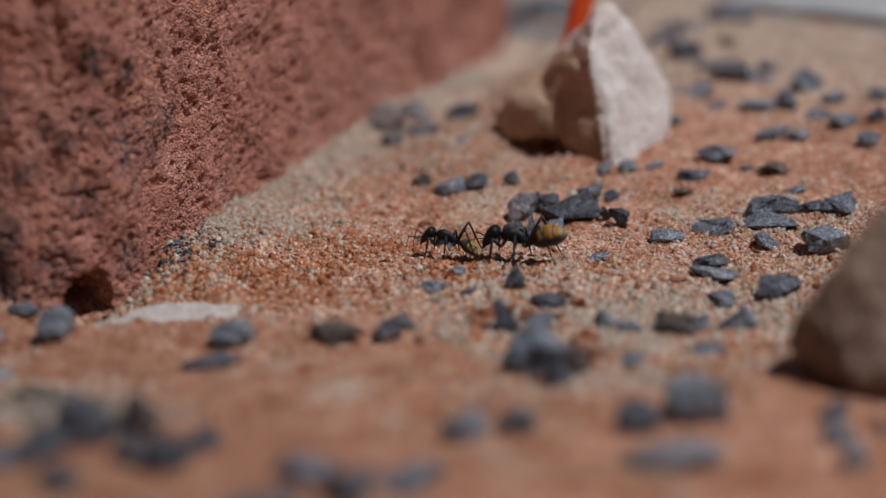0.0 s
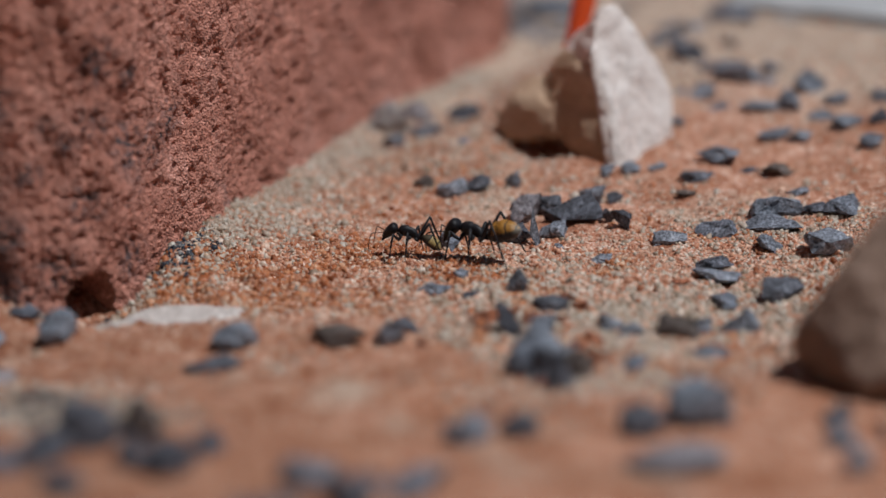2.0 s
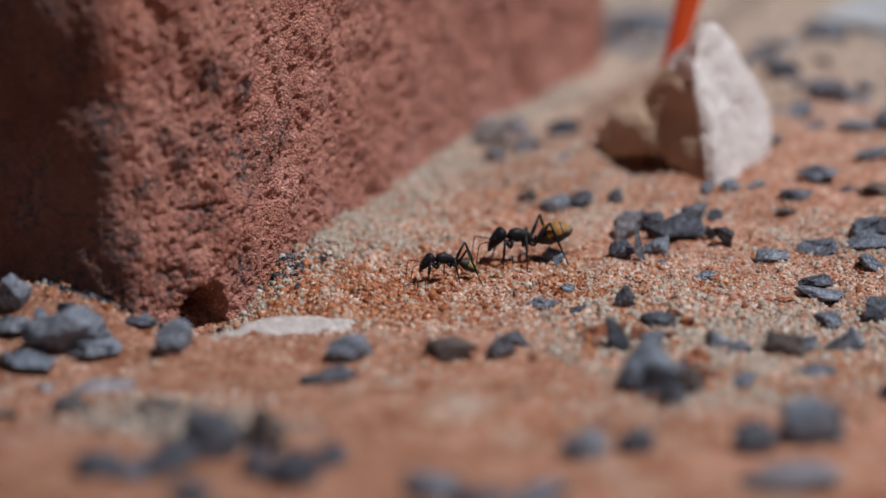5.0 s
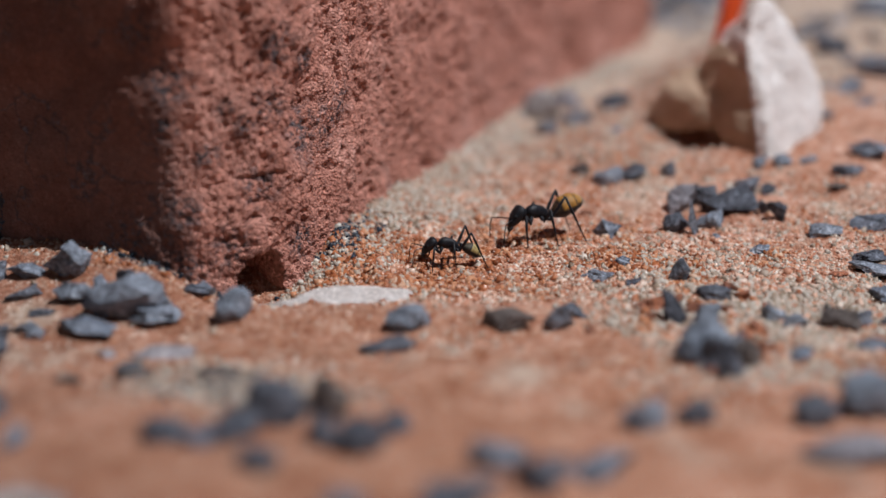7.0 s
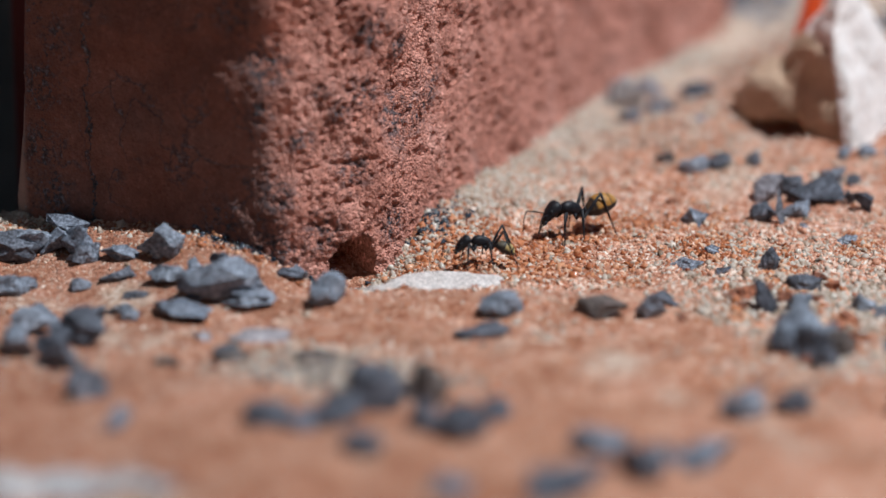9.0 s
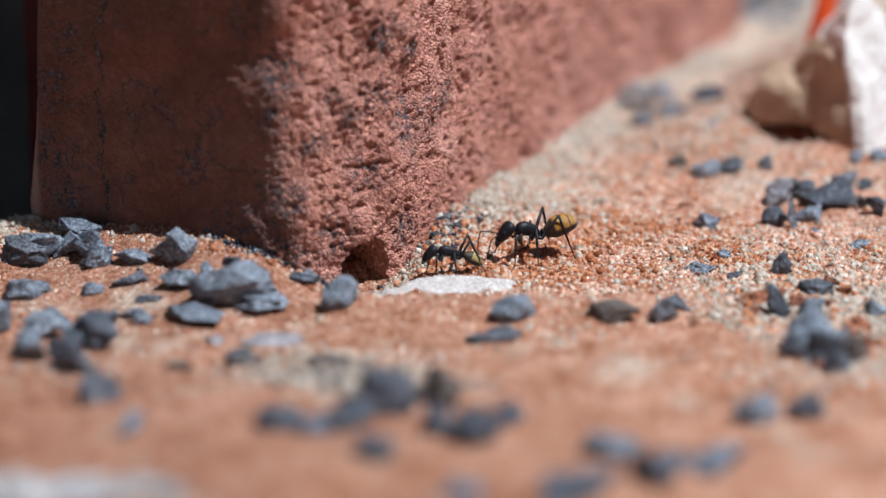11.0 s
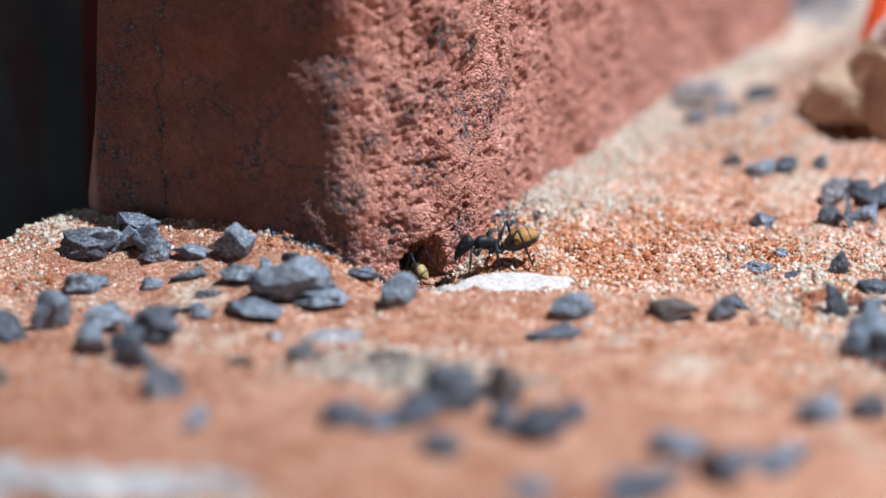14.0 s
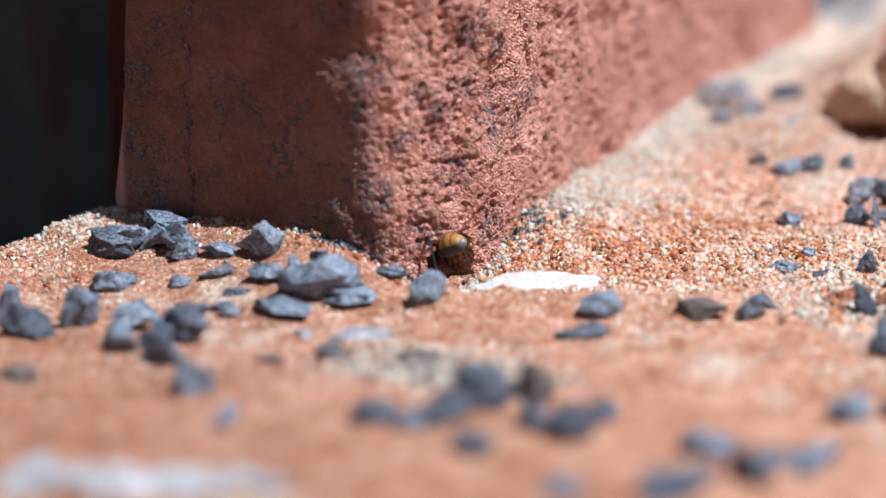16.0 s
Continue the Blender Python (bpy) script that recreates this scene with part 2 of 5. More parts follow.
def plain_material(name, colour, rough=0.5, vary=0.25, scale=300.0, coat=0.0, spec=0.5):
    m, tree, s = material(name, rough)
    s.inputs["Specular IOR Level"].default_value = spec
    low = tuple(c * (1 - vary) for c in colour)
    high = tuple(min(c * (1 + vary), 1) for c in colour)
    tree.links.new(ramp(tree, grain(tree, scale), (0.35, *low), (0.65, *high)), s.inputs["Base Color"])
    s.inputs["Coat Weight"].default_value = coat
    relief(tree, s, grain(tree, scale * 6), 0.25, 0.0001)
    return m


def board_material():
    """Dark weathered paint with dull red runs down the grain."""
    m, tree, s = material("dark_board_paint", 0.8)
    where = node(tree, "ShaderNodeTexCoord").outputs["Object"]
    upright = node(tree, "ShaderNodeMapping", (("Vector", where), ("Scale", (1.0, 1.0, 0.14)))).outputs[0]
    col = ramp(tree, grain(tree, 30.0, 4.0, 0.6, where), (0.35, 0.055, 0.078, 0.090), (0.65, 0.135, 0.165, 0.185))
    runs = ramp(tree, grain(tree, 60.0, 4.0, 0.6, upright), (0.54, 0, 0, 0), (0.68, 0.6, 0.6, 0.6))
    col = mixed(tree, runs, col, (0.11, 0.045, 0.045))
    tree.links.new(col, s.inputs["Base Color"])
    relief(tree, s, grain(tree, 200.0, 4.0, 0.6, upright), 0.3, 0.0005)
    return m


def gaster_material(name, gold, dull, low, front, tip):
    """Golden hairs over black plates: bands across, dark below."""
    m, tree, s = material(name, 0.55)
    where = node(tree, "ShaderNodeTexCoord").outputs["Object"]
    parts = node(tree, "ShaderNodeSeparateXYZ", (("Vector", where),))
    hair = node(tree, "ShaderNodeTexNoise", (("Vector", node(tree, "ShaderNodeMapping", (("Vector", where), ("Scale", (0.25, 1.0, 1.0)))).outputs[0]), ("Scale", 9000.0), ("Detail", 3.0))).outputs["Fac"]
    col = ramp(tree, hair, (0.3, *dull), (0.65, *gold))
    wave = node(tree, "ShaderNodeMath", (("Value", parts.outputs[0]), (1, 4300.0)), operation="MULTIPLY")
    wave = node(tree, "ShaderNodeMath", (("Value", wave.outputs[0]),), operation="SINE")
    band = ramp(tree, wave.outputs[0], (0.86, 0, 0, 0), (0.95, 1, 1, 1))
    col = mixed(tree, band, col, (0.012, 0.010, 0.009))
    height = node(tree, "ShaderNodeMath", (("Value", parts.outputs[2]), (1, 900.0), (2, low)), operation="MULTIPLY_ADD")
    below = ramp(tree, height.outputs[0], (0.25, 1, 1, 1), (0.55, 0, 0, 0))
    col = mixed(tree, below, col, (0.014, 0.012, 0.012))
    # the first plate is nearly bare and black
    bare = node(tree, "ShaderNodeMapRange", (("Value", parts.outputs[0]), (1, -1.25 * front), (2, -front), (3, 0.0), (4, 0.88))).outputs[0]
    col = mixed(tree, bare, col, (0.012, 0.010, 0.010))
    # pale hairs at its end
    end = node(tree, "ShaderNodeMapRange", (("Value", parts.outputs[0]), (1, -0.80 * tip), (2, -tip), (3, 0.0), (4, 0.65))).outputs[0]
    col = mixed(tree, mixed(tree, 1.0, end, hair, "MULTIPLY"), col, (0.50, 0.46, 0.38))
    tree.links.new(col, s.inputs["Base Color"])
    relief(tree, s, hair, 0.5, 0.0001)
    return m


SAND = sand_material()
ORANGE_GRAINS = grains_material("orange_grains", (0.0, 0.32, 0.105, 0.048), (0.22, 0.62, 0.265, 0.150), (0.52, 0.80, 0.46, 0.315), (0.80, 0.86, 0.63, 0.49), (1.0, 0.92, 0.83, 0.73))
AMBER_GRAINS = grains_material("amber_grains", (0.0, 0.26, 0.070, 0.024), (0.4, 0.54, 0.190, 0.080), (0.8, 0.70, 0.340, 0.180), (1.0, 0.82, 0.60, 0.44))
PALE_GRAINS = grains_material("pale_grains", (0.0, 0.30, 0.22, 0.15), (0.25, 0.54, 0.425, 0.33), (0.65, 0.58, 0.485, 0.40), (1.0, 0.68, 0.62, 0.54))
DARK_GRAINS = grains_material("dark_grains", (0.0, 0.015, 0.02, 0.03), (0.6, 0.05, 0.06, 0.08), (0.88, 0.12, 0.13, 0.15), (1.0, 0.42, 0.41, 0.38))
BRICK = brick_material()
GREY_STONE = stone_material("slate_grey_stone", (0.062, 0.069, 0.087), (0.190, 0.212, 0.258), (0.38, 0.408, 0.47))
DARK_STONE = stone_material("dark_stone", (0.022, 0.024, 0.031), (0.088, 0.094, 0.118), (0.25, 0.265, 0.31))
BROWN_STONE = stone_material("brown_grey_stone", (0.05, 0.035, 0.03), (0.12, 0.095, 0.085), (0.22, 0.19, 0.18))
RED_CRUMB = stone_material("red_brown_crumb", (0.16, 0.05, 0.025), (0.28, 0.10, 0.05), (0.38, 0.16, 0.09))
PINK_STONE = stone_material("purplish_grey_stone", (0.14, 0.125, 0.135), (0.27, 0.245, 0.26), (0.42, 0.39, 0.41))
WHITE_STONE = stone_material("whitish_stone", (0.25, 0.23, 0.235), (0.38, 0.36, 0.36), (0.50, 0.48, 0.47))
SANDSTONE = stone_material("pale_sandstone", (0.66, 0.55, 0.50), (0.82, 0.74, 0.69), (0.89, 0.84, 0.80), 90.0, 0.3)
# tan stone whose brown also stands in for shade
TAN_SHADE_SANDSTONE = stone_material("tan_shade_sandstone", (0.38, 0.245, 0.150), (0.50, 0.345, 0.235), (0.62, 0.46, 0.36), 90.0, 0.3)
BROWN_SANDSTONE = stone_material("brown_sandstone", (0.15, 0.090, 0.064), (0.22, 0.145, 0.108), (0.33, 0.235, 0.19), 160.0, 0.6)
CHIP = stone_material("white_stone_chip", (0.52, 0.45, 0.40), (0.74, 0.67, 0.61), (0.85, 0.80, 0.75), 420.0, 0.5)
CONCRETE = plain_material("grey_concrete", (0.42, 0.425, 0.43), 0.9, 0.2, 90.0)
ORANGE_PLASTIC = plain_material("orange_plastic", (0.85, 0.10, 0.015), 0.4, 0.08, 80.0)
SHADED = board_material()
DARK_RED = plain_material("dark_red_paint", (0.10, 0.016, 0.018), 0.6, 0.3, 60.0)
ANT_BLACK = plain_material("ant_black", (0.009, 0.009, 0.012), 0.48, 0.5, 2500.0, spec=0.30)
GOLD_GASTER = gaster_material("golden_gaster", (0.45, 0.215, 0.030), (0.16, 0.07, 0.011), 0.14, 0.0013, 0.0058)
OLIVE_GASTER = gaster_material("olive_gaster", (0.46, 0.34, 0.12), (0.16, 0.11, 0.04), 0.26, 0.0010, 0.0036)

# ---- the shape of the ground ----
def hashed(ix, iy, iz):
    n = (ix * 374761393 + iy * 668265263 + iz * 2147483647 + 1013904223) & 0xFFFFFFFF
    n = ((n ^ (n >> 13)) * 1274126177) & 0xFFFFFFFF
    n = ((n ^ (n >> 16)) * 2246822519) & 0xFFFFFFFF
    return ((n ^ (n >> 15)) & 0xFFFFFF) / float(0xFFFFFF) * 2 - 1


def value_noise(p):
    """Smooth noise from -1 to 1 at the points p, an array of x, y, z."""
    base = np.floor(p).astype(np.int64)
    u = p - base
    u = u * u * (3 - 2 * u)
    out = 0
    for cx in (0, 1):
        for cy in (0, 1):
            for cz in (0, 1):
                w = (u[:, 0] if cx else 1 - u[:, 0]) * (u[:, 1] if cy else 1 - u[:, 1]) * (u[:, 2] if cz else 1 - u[:, 2])
                out = out + w * hashed(base[:, 0] + cx, base[:, 1] + cy, base[:, 2] + cz)
    return out


def fractal(p, octaves=3, gain=0.5):
    return sum(gain ** k * value_noise(p * 2.03 ** k + 17.3 * k) for k in range(octaves))


def step(a, b, v):
    u = np.clip((v - a) / (b - a), 0, 1)
    return u * u * (3 - 2 * u)


# the brick's sharp corner in plan, and the ways along its long and its short side
CORNER = np.array((-0.0301, -0.0554))
LONG = np.array((0.439, 0.8985))
SHORT = np.array((-0.8985, 0.439))


ROUND = 0.020


def beside_brick(x, y):
    """How far a place lies along the long side, across along the short one, and how deep inside the outline."""
    along = (x - CORNER[0]) * LONG[0] + (y - CORNER[1]) * LONG[1]
    across = (x - CORNER[0]) * SHORT[0] + (y - CORNER[1]) * SHORT[1]
    edge = ROUND - np.sqrt(np.clip(ROUND ** 2 - np.clip(ROUND - across, 0, ROUND) ** 2, 0, 1))
    return along, across, along - edge


def ground_height(x, y):
    """The height of the sand at x, y (arrays of one shape)."""
    x, y = np.asarray(x, float), np.asarray(y, float)
    flat = np.stack([x.ravel(), y.ravel(), 0 * x.ravel()], 1)
    h = (0.0007 * fractal(flat / 0.022, 3)).reshape(x.shape)
    h = h + (0.00040 * value_noise(flat / 0.0042)).reshape(x.shape)
    near = (0.00045 * value_noise(flat / 0.0021 + 50)).reshape(x.shape)
    h = h + near * np.exp(-((y + 0.030) / 0.030) ** 2)
    # sand thrown out in small clods
    clods = np.clip(value_noise(flat / 0.0034 + 90), 0, 1).reshape(x.shape)
    h = h + 0.0019 * clods * np.exp(-((x + 0.002) / 0.022) ** 2 - ((y + 0.036) / 0.010) ** 2)
    # a low crest of sand in front of the nest
    h = h + 0.0018 * np.exp(-((y + 0.0615) / 0.0065) ** 2) * step(-0.050, -0.030, x) * (1 - step(0.004, 0.024, x))
    # a heap beside the short side of the brick
    h = h + 0.0026 * np.exp(-((x + 0.088) / 0.022) ** 2 - ((y + 0.036) / 0.013) ** 2)
    # sand banked against the long side
    along, across, deep = beside_brick(x, y)
    h = h + 0.0040 * np.exp(-np.abs(across) / 0.008) * step(0.014, 0.035, along) * (1 - 0.5 * step(0.11, 0.16, along))
    # and against the short side, from the corner on
    bank = np.interp(across, (0.0, 0.0045, 0.009, 0.0125, 0.016, 0.022, 0.031, 0.041, 0.053, 0.07), (0, 0, 0.0030, 0.0050, 0.0070, 0.0076, 0.0072, 0.0060, 0.0032, 0.0026))
    h = h + bank * np.exp(-np.clip(-along, 0, 1) / 0.014) * (1 - step(0.002, 0.005, deep))
    # a narrow gap along the foot of the short side
    h = h - 0.0016 * np.exp(-((deep + 0.0006) / 0.0015) ** 2) * step(0.003, 0.006, across) * (1 - step(0.020, 0.030, across))
    # the trodden way into the nest
    h = h - 0.0010 * np.exp(-((x + 0.024) / 0.010) ** 2 - ((y + 0.046) / 0.006) ** 2)
    h = h - 0.0020 * np.exp(-((x + 0.0285) / 0.0055) ** 2 - ((y + 0.0455) / 0.0055) ** 2)
    # the foreground rises towards the viewer
    h = h + np.interp(-y, (0.068, 0.089, 0.115, 0.149, 0.25), (0, 0.0020, 0.0053, 0.0083, 0.0100)) * (1 - 0.85 * step(-0.005, 0.060, x))
    # a hollow on the sunny side, and rising ground behind it, away from the brick
    h = h - 0.0042 * np.exp(-((x - 0.078) / 0.030) ** 2 - ((y + 0.058) / 0.022) ** 2)
    h = h + np.interp(y, (-0.022, 0.0, 0.020, 0.050, 0.090, 0.14), (0, 0.0014, 0.0048, 0.0070, 0.0086, 0.0095)) * step(0.006, 0.026, -across)
    # scooped out under the pale rock
    h = h - 0.0034 * np.exp(-((x - 0.044) / 0.0085) ** 2 - ((y - 0.0175) / 0.0050) ** 2)
    # the heap falls away behind, beside the brick
    edge = -0.026 + 0.94 * np.minimum(x + 0.082, 0.0)
    h = h - 0.030 * step(0.0, 0.035, y - edge) * (1 - step(-0.088, -0.076, x))
    return h


def height_at(x, y):
    return float(ground_height(np.array([x]), np.array([y]))[0])


def sheet_mesh(name, points, rows, cols, mat, smooth=True, closed=False):
    """A mesh over a grid of points, rows by cols."""
    i = np.arange(rows * cols).reshape(rows, cols)
    if closed:
        i = np.concatenate([i, i[:, :1]], 1)
    quads = np.stack([i[:-1, :-1], i[:-1, 1:], i[1:, 1:], i[1:, :-1]], -1).reshape(-1, 4)
    me = bpy.data.meshes.new(name)
    me.from_pydata(points.tolist(), [], quads.tolist())
    me.polygons.foreach_set("use_smooth", [smooth] * len(me.polygons))
    me.materials.append(mat)
    return me


def warped(a, b, fine_a, fine_b, fine, coarse):
    """Steps from a to b, fine between fine_a and fine_b."""
    return np.concatenate([np.geomspace(1, 1 + fine_a - a, coarse)[::-1][:-1] * -1 + 1 + fine_a, np.arange(fine_a, fine_b, fine), np.geomspace(1, 1 + b - fine_b, coarse) - 1 + fine_b])


def build_ground():
    xs = warped(-6, 6, -0.135, 0.135, 0.0008, 30)
    ys = warped(-2, 30, -0.185, 0.130, 0.0008, 30)
    X, Y = np.meshgrid(xs, ys)
    Z = ground_height(X, Y)
    far = 1 - step(0.2, 0.5, np.hypot(X, Y))
    pts = np.stack([X.ravel(), Y.ravel(), (Z * far).ravel()], 1)
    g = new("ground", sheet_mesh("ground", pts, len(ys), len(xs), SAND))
    tagged(g, "orange desert sand with pale patches", "ground", kind="structure")


build_ground()


# ---- the brick with the nest hole under its corner ----
HOLE = np.array((-0.0281, -0.0450))
HOLE_WAY = np.array((-0.77, 0.64))


def cells(p):
    """The distance to the nearest of scattered seeds, one to a cell of size 1."""
    base = np.floor(p).astype(np.int64)
    best = np.full(len(p), 9.0)
    for cx in (-1, 0, 1):
        for cy in (-1, 0, 1):
            for cz in (-1, 0, 1):
                i, j, k = base[:, 0] + cx, base[:, 1] + cy, base[:, 2] + cz
                seed = np.stack([i + 0.5 + 0.5 * hashed(i, j, k), j + 0.5 + 0.5 * hashed(j, k, i + 71), k + 0.5 + 0.5 * hashed(k, i, j + 37)], 1)
                best = np.minimum(best, ((p - seed) ** 2).sum(1))
    return np.sqrt(best)


def build_brick():
    # a plan outline: along the short side, round the corner, along the long side, and back
    def arc(c, r, a0, a1, n):
        a = np.radians(np.linspace(a0, a1, n))
        return np.stack([c[0] + r * np.cos(a), c[1] + r * np.sin(a)], 1)
    L, W, R, r = 0.166, 0.0555, ROUND, 0.002
    # u runs along the long side, v along the short side, both from the sharp corner
    line = [np.stack([np.zeros(110), np.linspace(W - r, R, 110)], 1),
            arc((R, R), R, 180, 270, 126)[1:],
            np.stack([np.linspace(R, 0.062, 165), np.zeros(165)], 1)[1:],
            np.stack([np.linspace(0.062, L - r, 170), np.zeros(170)], 1)[1:],
            arc((L - r, r), r, 270, 360, 6)[1:],
            np.stack([np.full(20, L), np.linspace(r, W - r, 20)], 1)[1:],
            arc((L - r, W - r), r, 0, 90, 5)[1:],
            np.stack([np.linspace(L - r, r, 50), np.full(50, W)], 1)[1:],
            arc((r, W - r), r, 90, 180, 6)[1:-1]]
    uv = np.concatenate(line)
    d = np.roll(uv, -1, 0) - np.roll(uv, 1, 0)
    d /= np.linalg.norm(d, axis=1)[:, None]
    n_uv = np.stack([d[:, 1], -d[:, 0]], 1)
    zs = np.concatenate([np.linspace(-0.020, -0.003, 6), np.arange(-0.002, 0.032, 0.00025), np.arange(0.032, 0.056, 0.00034), np.linspace(0.0565, 0.172, 40)])
    rows = []
    for z in zs:
        u, v = uv[:, 0].copy(), uv[:, 1].copy()
        # the far edge of the short side flares a little towards the foot
        v = v + step(0.040, W, v) * (0.0030 * (1 - step(0.0, 0.05, z)) + 0.0010 * (1 - step(0.006, 0.020, z))) * (1 - step(0.0, 0.02, u))
        shrink = 0.004 * step(0.166, 0.172, z)
        base = CORNER + np.outer(u - n_uv[:, 0] * shrink, LONG) + np.outer(v - n_uv[:, 1] * shrink, SHORT)
        nor = np.outer(n_uv[:, 0], LONG) + np.outer(n_uv[:, 1], SHORT)
        p = np.concatenate([base, np.full((len(base), 1), z)], 1)
        # rough and pitted on the corner and the long side, smoother on the short one
        worn = np.where(u < 0.001, 0.30 + 0.70 * (1 - step(0.008, 0.026, v)), 1.0) * (1 - 0.45 * step(0.003, 0.010, v))
        bump = 0.0008 * fractal(p / 0.0100, 2) * (1 - 0.8 * step(0.044, 0.050, v)) + worn * (0.00040 * fractal(p / 0.0042 + 5, 2) + 0.00012 * value_noise(p / 0.0016 + 9))
        # chipped ledges, running upright
        bump = bump + worn * 0.00042 * np.tanh(2.2 * value_noise(p / np.array((0.0030, 0.0030, 0.0070)) + 13))
        pit = np.clip(value_noise(p / 0.0013 + 31) - 0.30, 0, 1) + 0.65 * np.clip(1 - cells(p / 0.0021 + 50) / 0.30, 0, 1) ** 0.5
        bump = bump - worn * (0.0012 * pit + 0.0011 * np.clip(value_noise(p / 0.0030 + 77) - 0.40, 0, 1))
        bump = bump + worn * (0.00026 * (0.45 - cells(p / 0.00125)) + 0.00050 * (0.42 - cells(p / 0.00070 + 7)))
        p[:, :2] += nor * bump[:, None]
        # the hole
        rel = p[:, :2] - HOLE
        deep = rel @ HOLE_WAY
        side = rel @ np.array((HOLE_WAY[1], -HOLE_WAY[0]))
        q = np.abs(side / 0.0041) ** 2.6 + np.abs((z + 0.0014) / 0.0072) ** 2.6 + 0.28 * value_noise(p / 0.0024 + 3)
        push = 0.042 * (1 - step(0.90, 1.02, q)) * (deep < 0.02) * (deep > -0.02)
        p[:, :2] += HOLE_WAY * push[:, None]
        # it widens into a chamber behind its mouth
        wide = push / 0.042
        p[:, :2] += np.outer(side * wide * 0.9, (HOLE_WAY[1], -HOLE_WAY[0]))
        p[:, 2] += wide * 0.5 * z
        rows.append(p)
    cols = len(uv)
    pts = np.concatenate(rows)
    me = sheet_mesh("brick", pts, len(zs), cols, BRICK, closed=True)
    bm = bmesh.new()
    bm.from_mesh(me)
    bm.verts.ensure_lookup_table()
    top = (len(zs) - 1) * cols
    bm.faces.new([bm.verts[top + k] for k in range(cols)])
    bm.to_mesh(me)
    bm.free()
    ob = new("brick", me)
    tagged(ob, "weathered rough red brick with dark flecks, half sunk in sand", "brick")


build_brick()


# ---- far things ----
def part(name, bm, mat, parent=None, label="", smooth=True):
    me = bpy.data.meshes.new(name)
    bm.to_mesh(me)
    bm.free()
    me.polygons.foreach_set("use_smooth", [smooth] * len(me.polygons))
    me.materials.append(mat)
    ob = new(name, me)
    if parent is not None:
        ob.parent = parent
    if label:
        ob["label"] = label
    return ob


def box(bm, lo, hi):
    made = bmesh.ops.create_cube(bm, size=1)["verts"]
    for v in made:
        v.co = Vector([lo[k] + (v.co[k] + 0.5) * (hi[k] - lo[k]) for k in range(3)])
    return made


def build_far():
    # the edge of a concrete slab
    bm = bmesh.new()
    box(bm, (0.0, 0.0, -0.03), (3.0, 3.0, 0.0016))
    bmesh.ops.bevel(bm, geom=list(bm.edges), offset=0.002, segments=2, affect="EDGES")
    slab = part("pavement", bm, CONCRETE, smooth=False)
    slab.matrix_world = pose(0.0800, 0.0881, 0.0084, 0, 0, -35)
    tagged(slab, "grey concrete slab beyond the sand", "pavement", kind="structure")
    # a dark board in the shade behind the brick
    bm = bmesh.new()
    box(bm, (-0.30, 0.0, -0.06), (0.0, 0.012, 0.35))
    bmesh.ops.bevel(bm, geom=list(bm.edges), offset=0.0015, segments=2, affect="EDGES")
    board = part("board", bm, SHADED, smooth=False)
    board.matrix_world = pose(-0.060, 0.030, 0, 0, 0, 10)
    tagged(board, "dark weathered board standing in shade behind the brick", "board")
    # unseen boards added beside the sand to hold sky light off the short side
    bm = bmesh.new()
    box(bm, (-0.012, -0.70, -0.06), (0.0, 0.03, 0.42))
    bmesh.ops.bevel(bm, geom=list(bm.edges), offset=0.0015, segments=2, affect="EDGES")
    wall = part("wall_west", bm, SHADED, smooth=False)
    wall.matrix_world = pose(-0.195, 0.02, 0, 0, 0, -4)
    tagged(wall, "added unseen boards beside the sand that hold off sky light", "wall", kind="structure")
    # an unseen wall, added to keep low sky light off the shaded faces
    bm = bmesh.new()
    box(bm, (-2.0, -0.1, -0.05), (1.2, 0.0, 1.6))
    bmesh.ops.bevel(bm, geom=list(bm.edges), offset=0.004, segments=2, affect="EDGES")
    back = part("wall_south", bm, SHADED, smooth=False)
    back.matrix_world = pose(0, -0.95, 0)
    tagged(back, "added unseen wall that keeps low sky light off shaded faces", "wall", kind="structure")
    bm = bmesh.new()
    box(bm, (-0.0016, -0.002, -0.05), (0.004, 0.002, 0.30))
    bmesh.ops.bevel(bm, geom=list(bm.edges), offset=0.0008, segments=2, affect="EDGES")
    strip = part("post", bm, DARK_RED, smooth=False)
    strip.matrix_world = pose(-0.0858, 0.004, -0.004, 0, 1.2, 10)
    tagged(strip, "thin dark red post behind the brick", "post")
    # an orange plastic stake leaning behind the pale rock
    bm = bmesh.new()
    made = box(bm, (-0.0030, -0.0012, -0.01), (0.0030, 0.0012, 0.036))
    for v in made:
        if v.co.z < 0:
            v.co.x *= 0.25
    bmesh.ops.bevel(bm, geom=list(bm.edges), offset=0.0006, segments=2, affect="EDGES")
    stake = part("stake", bm, ORANGE_PLASTIC, smooth=False)
    stake.matrix_world = pose(0.0498, 0.0414, 0.0082, -4, 17, 10)
    tagged(stake, "bright orange plastic stake stuck in the sand", "stake")


build_far()


